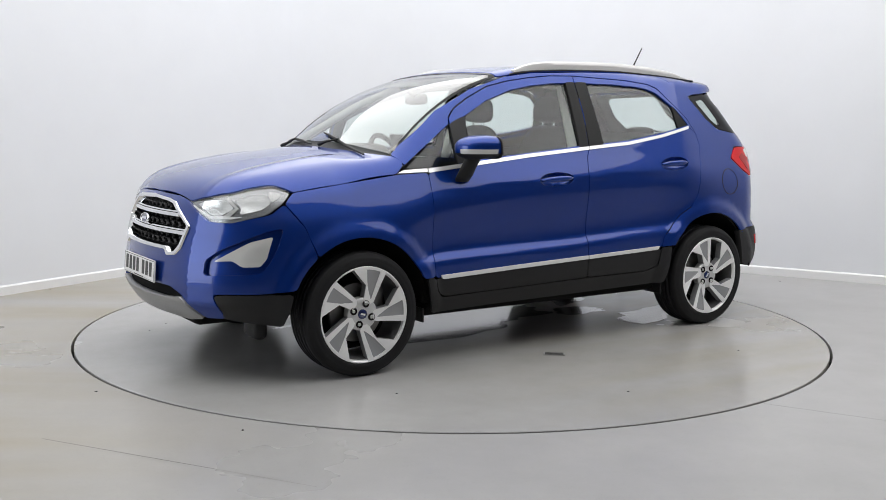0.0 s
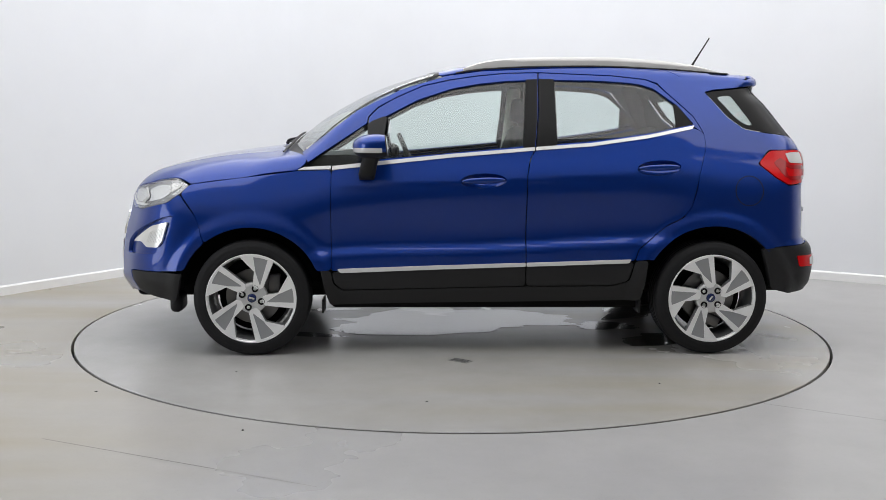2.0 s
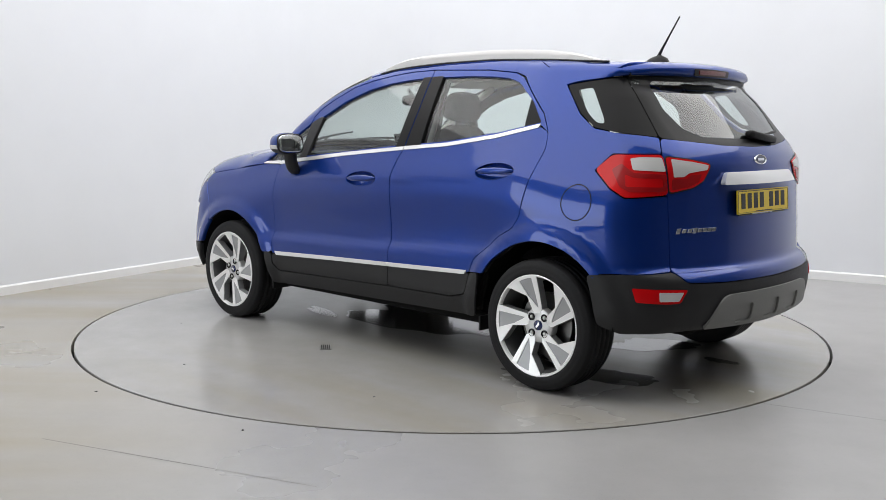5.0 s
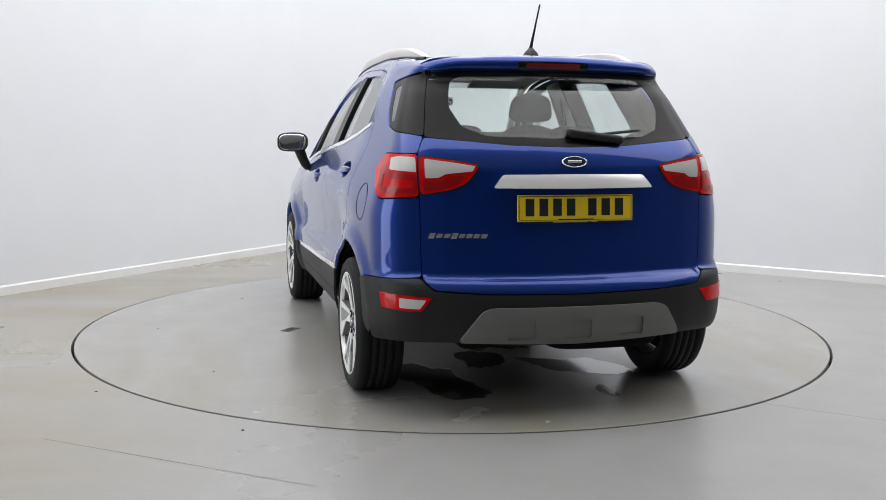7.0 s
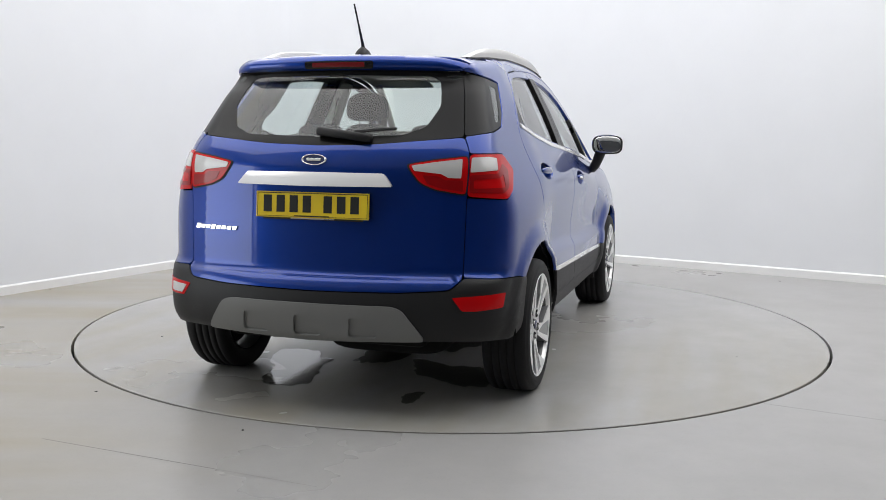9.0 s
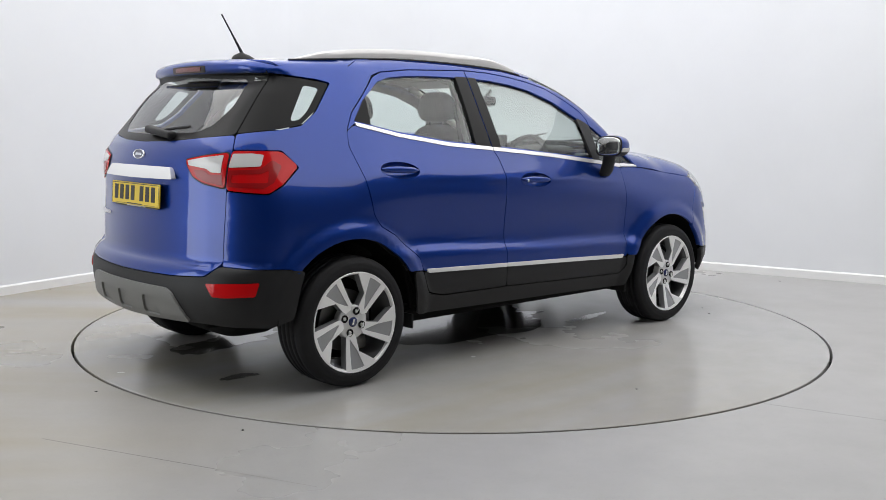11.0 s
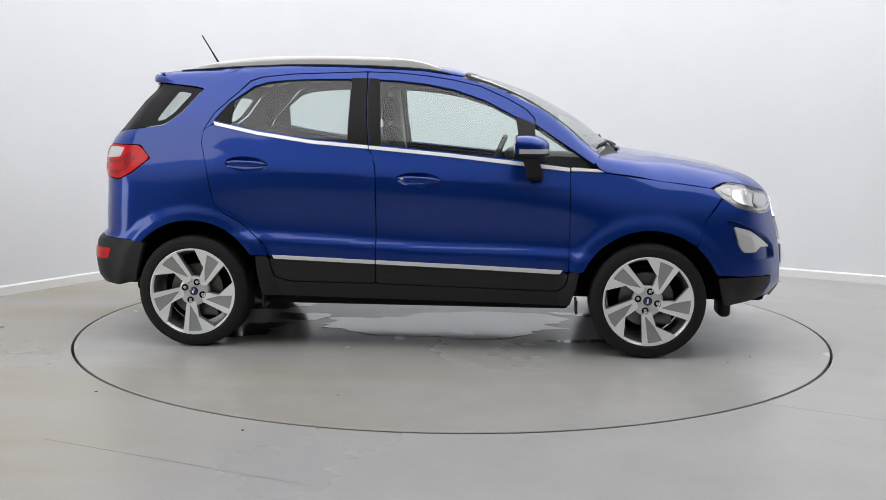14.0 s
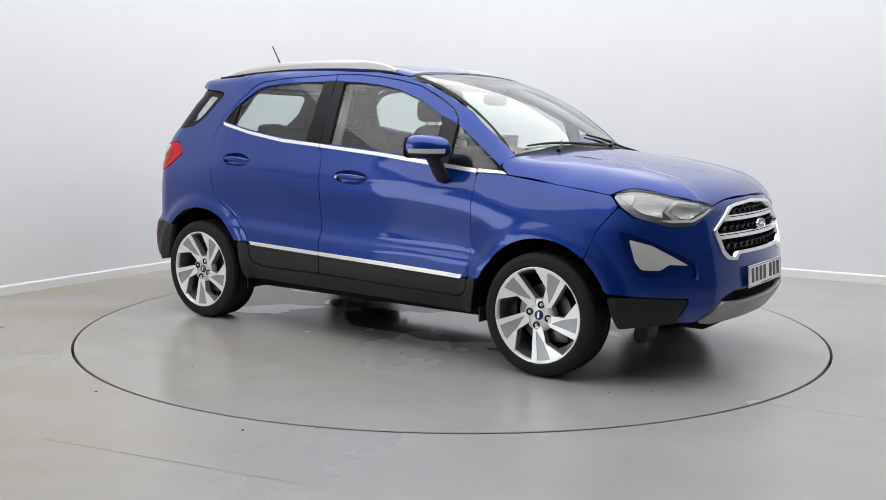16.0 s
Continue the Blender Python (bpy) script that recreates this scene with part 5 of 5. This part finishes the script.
def wheel():
    w = new("wheel")
    # tyre with grooves in its tread
    W, R = 0.105, WHEEL_R
    prof = [(0.236, -0.004), (0.240, 0.004), (0.252, 0.008), (0.270, 0.0095), (0.272, 0.0085), (0.276, 0.0095), (0.292, 0.006), (0.303, -0.003), (0.3045, -0.003), (0.311, -0.016), (R - 0.001, -0.030)]
    for c in (-0.055, -0.090, -0.125, -0.160):
        prof += [(R, c + 0.0045), (R - 0.007, c + 0.0035), (R - 0.007, c - 0.0035), (R, c - 0.0045)]
    prof += [(R - 0.001, -0.180), (0.309, -0.196), (0.295, -0.206), (0.265, -0.208), (0.238, -0.198), (0.225, -0.19)]
    tyre = part("tyre", lathe_bm(prof, 96, "Y"), RUBBER, w, "worn black rubber tyre", smooth=True)
    rim = part("rim", lathe_bm([(0.2375, -0.006), (0.2435, 0.001), (0.2440, 0.005), (0.2405, 0.007), (0.236, 0.005), (0.232, -0.002), (0.229, -0.012)], 96, "Y"), ALLOY, w, "machined five spoke alloy rim", smooth=True)
    part("barrel", lathe_bm([(0.230, -0.010), (0.222, -0.030), (0.214, -0.080), (0.205, -0.15), (0.22, -0.19)], 64, "Y"), ALLOYGREY, rim, smooth=True)
    edge = [(59, 0.2375), (43, 0.084), (50, 0.060), (80, 0.060), (85, 0.076), (84, 0.147), (105, 0.2375)]
    edge = [(180 - a, r) for a, r in edge]
    pocket = [(66.5, 0.228), (56.5, 0.084), (62, 0.088), (80.5, 0.142), (86.5, 0.226)]
    pocket = [(180 - a, r) for a, r in pocket]
    for k in range(5):
        turn = 72 * k
        out = polar_ring([(a + turn, r) for a, r in edge])
        core = part("spoke", flat_plate(out, [], 0.040, lambda r: dish(r) - 0.004), POCKETGREY, rim)
        face_out = polar_ring([(a + turn, r - (0.0008 if r > 0.2 else 0)) for a, r in edge])
        hole = polar_ring([(a + turn, r) for a, r in pocket])
        part("spoke_face", flat_plate(face_out, [hole], 0.005, dish), ALLOY, core)
    hub = lathe_bm([(0.0005, -0.020), (0.036, -0.019), (0.050, -0.021), (0.078, -0.0165), (0.084, -0.024), (0.084, -0.06)], 48, "Y")
    part("hub", hub, ALLOYHUB, rim, smooth=True)
    part("disc_plate", lathe_bm([(0.05, -0.085), (0.148, -0.085), (0.150, -0.088), (0.150, -0.105), (0.06, -0.105)], 64, "Y"), STEEL, w)
    part("caliper", box_bm(-0.115, -0.092, 0.06, 0.07, 0.05, 0.13, 0.015), STEEL, w, sharp=40)
    part("drum_shield", lathe_bm([(0.001, -0.13), (0.17, -0.13), (0.19, -0.12)], 40, "Y"), DARK, w)
    cap = part("hub_cap", lathe_bm([(0.0005, -0.0135), (0.022, -0.0140), (0.0245, -0.016), (0.025, -0.021)], 32, "Y"), BADGEBLUE, rim, "dark blue hub cap", smooth=True)
    part("cap_mark", box_bm(0, -0.0132, 0, 0.028, 0.0015, 0.010, 0.0006, 2, Matrix.Rotation(radians(-15), 4, "Y")), CHROME, cap)
    for k in range(4):
        a = radians(110 + 90 * k)
        c = Matrix.Translation((0.054 * math.cos(a), 0, 0.054 * math.sin(a)))
        well = lathe_bm([(0.0190, -0.0185), (0.0185, -0.0140), (0.0170, -0.0135), (0.0155, -0.0180), (0.0005, -0.0180)], 20, "Y")
        bmesh.ops.transform(well, matrix=c, verts=well.verts)
        wl_ob = part("bolt_well", well, GLOSSBLACK, rim)
        bolt = lathe_bm([(0.0005, -0.0125), (0.0055, -0.0125), (0.0085, -0.0145), (0.0090, -0.0190)], 12, "Y")
        bmesh.ops.transform(bolt, matrix=c, verts=bolt.verts)
        part("wheel_bolt", bolt, SATIN, wl_ob, smooth=True)
    return w


FIRST = wheel()
FIRST.parent = CAR
SPIN = {(1, 1): 0, (-1, 1): -113, (1, -1): -83, (-1, -1): -91}
for (fx, s), spin in SPIN.items():
    x = AXLE_F if fx > 0 else AXLE_R
    m = Matrix.Translation((x + CAR_X, s * (0.874 if fx > 0 else 0.858) + CAR_Y, HUB_Z - 0.001)) @ (Matrix.Identity(4) if s > 0 else Matrix.Rotation(math.pi, 4, "Z")) @ Matrix.Rotation(radians(spin), 4, "Y")
    if (fx, s) == (1, 1):
        FIRST.matrix_basis = m
    else:
        copy_thing(FIRST, m)

# ---------------------------------------------------------------- underside
for ax, az, r in (ARCH_F, ARCH_R):
    for s in (1, -1):
        bm = bmesh.new()
        rows = []
        for i in range(25):
            a = radians(4 + 172 * i / 24)
            rows.append([bm.verts.new((ax + (r + 0.012) * math.cos(a), s * y, max(0.265, az + (r + 0.012) * math.sin(a)))) for y in (0.835, 0.58, 0.48)])
        for a, b in zip(rows, rows[1:]):
            for k in range(2):
                bm.faces.new((a[k], a[k + 1], b[k + 1], b[k]))
        bm.faces.new([q[2] for q in rows])
        part("arch_liner", placed(bm), DARK, CAR, smooth=True)
        # mud guard behind the wheel
        part("mud_guard", placed(box_bm(ax + (-r if ax > 0 else r) * 0.99, s * 0.75, 0.262, 0.012, 0.14, 0.075, 0.003)), BLACK, CAR)
part("floor_pan", placed(box_bm(-0.02, 0, 0.275, 1.72, 1.50, 0.07, 0.02)), DARK, CAR)
part("floor_pan", placed(box_bm(-1.32, 0, 0.36, 1.02, 0.94, 0.14, 0.03)), DARK, CAR)
part("engine_tray", placed(box_bm(1.40, 0, 0.36, 1.16, 0.94, 0.20, 0.03)), DARK, CAR)
part("engine_block", placed(box_bm(1.42, 0, 0.62, 0.9, 0.9, 0.42, 0.06)), DARK, CAR)
part("silencer", placed(blob(-1.60, -0.25, 0.31, 0.14, 0.28, 0.08, 0.4, 0.5)), DARK, CAR, smooth=True)
part("rear_axle_beam", placed(tube_bm([(AXLE_R, -0.7, 0.30), (AXLE_R + 0.1, -0.4, 0.27), (AXLE_R + 0.1, 0.4, 0.27), (AXLE_R, 0.7, 0.30)], 0.045, 10)), DARK, CAR, smooth=True)
for s in (1, -1):
    part("air_deflector", placed(box_bm(1.715, s * 0.58, 0.250, 0.070, 0.17, 0.110, 0.030, 4)), BLACK, CAR, sharp=40)
    # closing skins added behind the shut gaps, near black to block leaking light
    skin("inner_sill", [S(0.9, 0.98), S(0.88, 0.30), S(-0.86, 0.30), S(-0.95, 0.66), S(-1.20, 0.80), S(-1.26, 1.15), S(-0.6, 1.10), S(0.2, 1.03)], SIDE, DARK, CAR, s, proud=-0.062, cell=0.06)
    skin("inner_wing", [S(0.86, 0.99), S(0.86, 0.48), *arc((ARCH_F[0], ARCH_F[1], 0.40), 155, 40), S(1.75, 0.7), S(1.75, 0.88), S(1.3, 0.93)], SIDE, DARK, CAR, s, proud=-0.03, cell=0.06)
# The same added near-black backing behind the nose and tail openings.
skin("radiator_panel", mirrored([Fp(0.0, 0.90), Fp(0.42, 0.88), S(1.70, 0.83), S(1.66, 0.45), Fp(0.62, 0.34), Fp(0.0, 0.33)]), FRONT, DARK, CAR, proud=-0.06, cell=0.06)
skin("rear_panel", mirrored([Rp(0.0, 0.62), Rp(0.64, 0.64), S(-1.62, 0.62), S(-1.60, 1.10), Rp(0.64, 1.15), Rp(0.0, 1.14)]), REAR, DARK, CAR, proud=-0.05, cell=0.06)

# ---------------------------------------------------------------- cabin
def loft_y(profile, ys, shrink=None):
    """A bar across the cabin with a given (x, z) section."""
    bm = bmesh.new()
    rows = []
    for y in ys:
        rows.append([bm.verts.new((x - (0.10 * y * y), y, z)) for x, z in profile])
    n = len(profile)
    for a, b in zip(rows, rows[1:]):
        for k in range(n):
            bm.faces.new((a[k], a[(k + 1) % n], b[(k + 1) % n], b[k]))
    bm.faces.new(rows[0])
    bm.faces.new(rows[-1])
    return bm


DASH = part("dashboard", placed(loft_y([(1.04, 1.075), (0.80, 1.085), (0.60, 1.07), (0.53, 1.04), (0.50, 0.98), (0.52, 0.80), (0.60, 0.62), (1.0, 0.60)], [-0.68 + 1.36 * i / 16 for i in range(17)])), TRIM, CAR, "dark moulded dashboard", sharp=50)
part("instrument_hood", placed(blob(0.60, -0.37, 1.08, 0.13, 0.20, 0.055, 0.6, 0.6)), TRIM, DASH, smooth=True)
part("centre_screen", placed(box_bm(0.53, 0.0, 1.13, 0.02, 0.20, 0.13, 0.008, 2, Matrix.Rotation(radians(10), 4, "Y"))), GLOSSBLACK, DASH)
wheel_pts = [(0.185 * math.cos(2 * math.pi * k / 36), 0.185 * math.sin(2 * math.pi * k / 36), 0) for k in range(36)]
STEER = Matrix.Translation((0.395, -0.37, 1.015)) @ Matrix.Rotation(radians(-66), 4, "Y")
STEERING = part("steering_wheel", placed(tube_bm(wheel_pts, 0.016, 10, True), STEER), TRIM, CAR, "black three spoke steering wheel", smooth=True)
part("wheel_boss", placed(blob(0, 0, -0.01, 0.07, 0.075, 0.03, 0.7, 0.7), STEER), TRIM, STEERING, smooth=True)
for a in (90, 270, 180):
    c, d = math.cos(radians(a)), math.sin(radians(a))
    part("wheel_spoke", placed(box_bm(0.115 * c, 0.115 * d, -0.005, 0.14, 0.035, 0.014, 0.005, 2, Matrix.Rotation(radians(a), 4, "Z")), STEER), SATIN, STEERING)


def seat(y):
    st = part("front_seat", placed(blob(0.02, y, 0.62, 0.27, 0.25, 0.10, 0.5, 0.5)), CLOTH, CAR, "dark cloth front seat with headrest", smooth=True)
    back = blob(0, 0, 0, 0.075, 0.245, 0.33, 0.5, 0.55)
    for w in back.verts:
        w.co.y *= 1 - 0.22 * max(0, w.co.z / 0.33)
    part("backrest", placed(back, Matrix.Translation((-0.245, y, 0.93)) @ Matrix.Rotation(radians(-14), 4, "Y")), CLOTH, st, smooth=True)
    head = blob(0, 0, 0, 0.052, 0.125, 0.082, 0.6, 0.6)
    for w in head.verts:
        w.co.y *= 1 - 0.12 * w.co.z / 0.08
    rest = part("headrest", placed(head, Matrix.Translation((-0.315, y, 1.352)) @ Matrix.Rotation(radians(-6), 4, "Y")), CLOTH, st, smooth=True)
    for d in (-0.055, 0.055):
        part("headrest_post", placed(tube_bm([(-0.305, y + d, 1.20), (-0.313, y + d, 1.30)], 0.006, 8)), CHROME, rest)


seat(0.37)
seat(-0.37)


def bench():
    st = part("rear_bench", placed(blob(-0.80, 0, 0.66, 0.26, 0.62, 0.10, 0.4, 0.3)), CLOTH, CAR, "dark cloth rear bench seat", smooth=True)
    back = blob(0, 0, 0, 0.08, 0.60, 0.30, 0.5, 0.35)
    part("backrest", placed(back, Matrix.Translation((-1.06, 0, 0.92)) @ Matrix.Rotation(radians(-18), 4, "Y")), CLOTH, st, smooth=True)
    for y in (-0.30, 0.30):
        part("headrest", placed(blob(-1.16, y, 1.20, 0.045, 0.115, 0.050, 0.6, 0.6)), CLOTH, st, smooth=True)


bench()
part("luggage_cover", placed(box_bm(-1.42, 0, 1.085, 0.56, 1.16, 0.02, 0.006)), TRIM, CAR)
part("luggage_tub", placed(box_bm(-1.45, 0, 0.72, 0.60, 1.08, 0.60, 0.03)), DARK, CAR)
for s in (1, -1):
    part("pillar_lining", placed(tube_bm([(-0.27, s * 0.69, 0.95), (-0.285, s * 0.655, 1.15), (-0.30, s * 0.51, 1.49)], [0.06, 0.05, 0.042], 8)), LINING, CAR, smooth=True)
    part("pillar_lining", placed(tube_bm([(0.97, s * 0.655, 1.10), (0.77, s * 0.60, 1.225), (0.52, s * 0.555, 1.37), (0.24, s * 0.505, 1.49)], 0.024, 8)), LINING, CAR, smooth=True)
    part("pillar_lining", placed(tube_bm([(-1.23, s * 0.655, 1.16), (-1.16, s * 0.60, 1.35), (-1.08, s * 0.53, 1.51)], [0.06, 0.05, 0.05], 8)), TRIM, CAR, smooth=True)
    part("seat_belt", placed(box_bm(-0.335, s * 0.60, 1.18, 0.04, 0.004, 0.46, 0.0, 1, Matrix.Rotation(radians(14 * s), 4, "X"))), TRIM, CAR)
for s in (1, -1):
    # Near-black sheets added behind the gaps, standing in for the shade inside.
    skin("pillar_gap_backing", [S(-0.225, 1.548), S(-0.40, 1.545), S(-0.40, 1.11), S(-0.215, 1.10)], SIDE, DARK, CAR, s, proud=-0.018, cell=0.05)
    skin("gate_gap_backing", [Rp(0.655, 1.14), Rp(0.625, 1.20), Rp(0.562, 1.475), Rp(0.556, 1.53), Rp(0.535, 1.53), Rp(0.54, 1.475), Rp(0.60, 1.20), Rp(0.63, 1.14)], REAR, DARK, CAR, s, proud=-0.012, cell=0.03)
    skin("gate_gap_backing", [Rp(0.655, 1.14), Rp(0.655, 0.60), Rp(0.63, 0.60), Rp(0.63, 1.14)], REAR, DARK, CAR, s, proud=-0.016, cell=0.03)
MIRROR = part("cabin_mirror", placed(blob(0.43, 0.015, 1.405, 0.022, 0.115, 0.034, 0.6, 0.5)), GLOSSBLACK, CAR, "black interior mirror", smooth=True)
part("mirror_stem", placed(tube_bm([(0.45, 0.015, 1.42), (0.50, 0.015, 1.475)], 0.012, 8)), BLACK, MIRROR)
for y in (0.36, -0.36):
    part("sun_visor", placed(box_bm(0.24, y, 1.515, 0.16, 0.40, 0.016, 0.006, 2, Matrix.Rotation(radians(14), 4, "Y"))), LINING, CAR)


# ---------------------------------------------------------------- turntable details
def drain():
    d = part("drain_grate", box_bm(0, 0, 0.0015, 0.118, 0.062, 0.003, 0.0008), SKID, TABLE, "small slotted drain grate")
    for k in range(5):
        part("slot", box_bm(0, -0.022 + 0.011 * k, 0.0032, 0.100, 0.005, 0.0008), GROOVE, d)
    d.matrix_basis = Matrix.Translation((0.0, 1.02, 0)) @ Matrix.Rotation(radians(-38), 4, "Z")


drain()


def puddle(cx, cy, rx, ry, seed, turn=0.0):
    """A thin film of water with a ragged rim."""
    rnd = random.Random(seed)
    ph = [rnd.uniform(0, 6.28) for _ in range(22)]
    verts, n = [], 160
    for i in range(n):
        a = 2 * math.pi * i / n
        k = 1 + sum(0.24 / (j + 1) ** 1.15 * math.sin((j + 2) * a + ph[j]) for j in range(22))
        k = max(0.25, k)
        x, y = rx * k * math.cos(a), ry * k * math.sin(a)
        c, s = math.cos(radians(turn)), math.sin(radians(turn))
        p = (cx + x * c - y * s, cy + x * s + y * c)
        verts += [(*p, 0.0012), (cx + (p[0] - cx) * 1.03, cy + (p[1] - cy) * 1.03, 0.0004)]
    faces = [tuple(range(0, 2 * n, 2))] + [(2 * i, 2 * i + 1, (2 * i + 3) % (2 * n), (2 * i + 2) % (2 * n)) for i in range(n)]
    mesh_object("wet_patch", verts, faces, WATER, TABLE, smooth=False)["label"] = "thin wet patch on the screed"


for k, (x, y, rx, ry, turn) in enumerate(((0.0, -0.06, 0.85, 0.33, 0), (-1.34, 0.45, 0.33, 0.17, 12), (-1.24, -0.37, 0.27, 0.15, 35), (-1.72, -0.31, 0.08, 0.05, 0),
                                          (0.80, -0.45, 0.18, 0.05, 8), (0.85, 0.36, 0.22, 0.05, -10), (-0.98, 0.10, 0.22, 0.10, -15))):
    puddle(x, y, rx, ry, k, turn)


def crumb(parent, x, y, size, seed):
    rnd = random.Random(seed)
    bm = bmesh.new()
    bmesh.ops.create_icosphere(bm, subdivisions=1, radius=size)
    for w in bm.verts:
        w.co *= rnd.uniform(0.7, 1.3)
        w.co.z = max(-0.001, w.co.z * 0.4) + (0.0 if parent else FLOOR_Z) + size * 0.2
        w.co.x, w.co.y = w.co.x + x, w.co.y + y
    if parent:
        return part("grit", bm, INK, parent)
    return tagged(part("grit_crumb", bm, INK, None), "dark crumb of grit on the grey floor", "grit", "grit on the floor")


for k, (x, y) in enumerate(((-0.85, -2.248), (2.712, 1.855), (-2.15, 0.48), (-3.03, 1.12), (-1.657, -1.694), (2.05, -0.95))):
    crumb(None, x, y, 0.007, 20 + k)


for k, (x, y) in enumerate(((1.15, 1.25), (-0.95, 1.5), (1.55, -0.9), (1.7, -0.75), (-0.4, -1.75), (0.2, 1.8))):
    crumb(TABLE, x, y, 0.006, k)


# ---------------------------------------------------------------- lamps of the room
LAMP_Z = ROOM_H - 0.04
area_lamp("ceiling_lamp", (0.7, 0.45, LAMP_Z), (0.7, 0.45, 0.0), 10.4, 7.5, 500, (1.0, 0.993, 0.985))
# daylight in the doorway
mid, inward, head = DOORWAY
area_lamp("doorway_daylight", mid - inward * 0.25 + Vector((0, 0, head / 2)), mid + inward + Vector((0, 0, head / 2)), 4.2, head - 0.1, 130, (0.93, 0.97, 1.0))


def motions():
    rows = [(t * 1.0, pose(0, 0, 0, 0, 0, 214.15 - 15.58 * t)) for t in range(17)]
    walk(TABLE, rows)
    walk(CAR, rows)


motions()
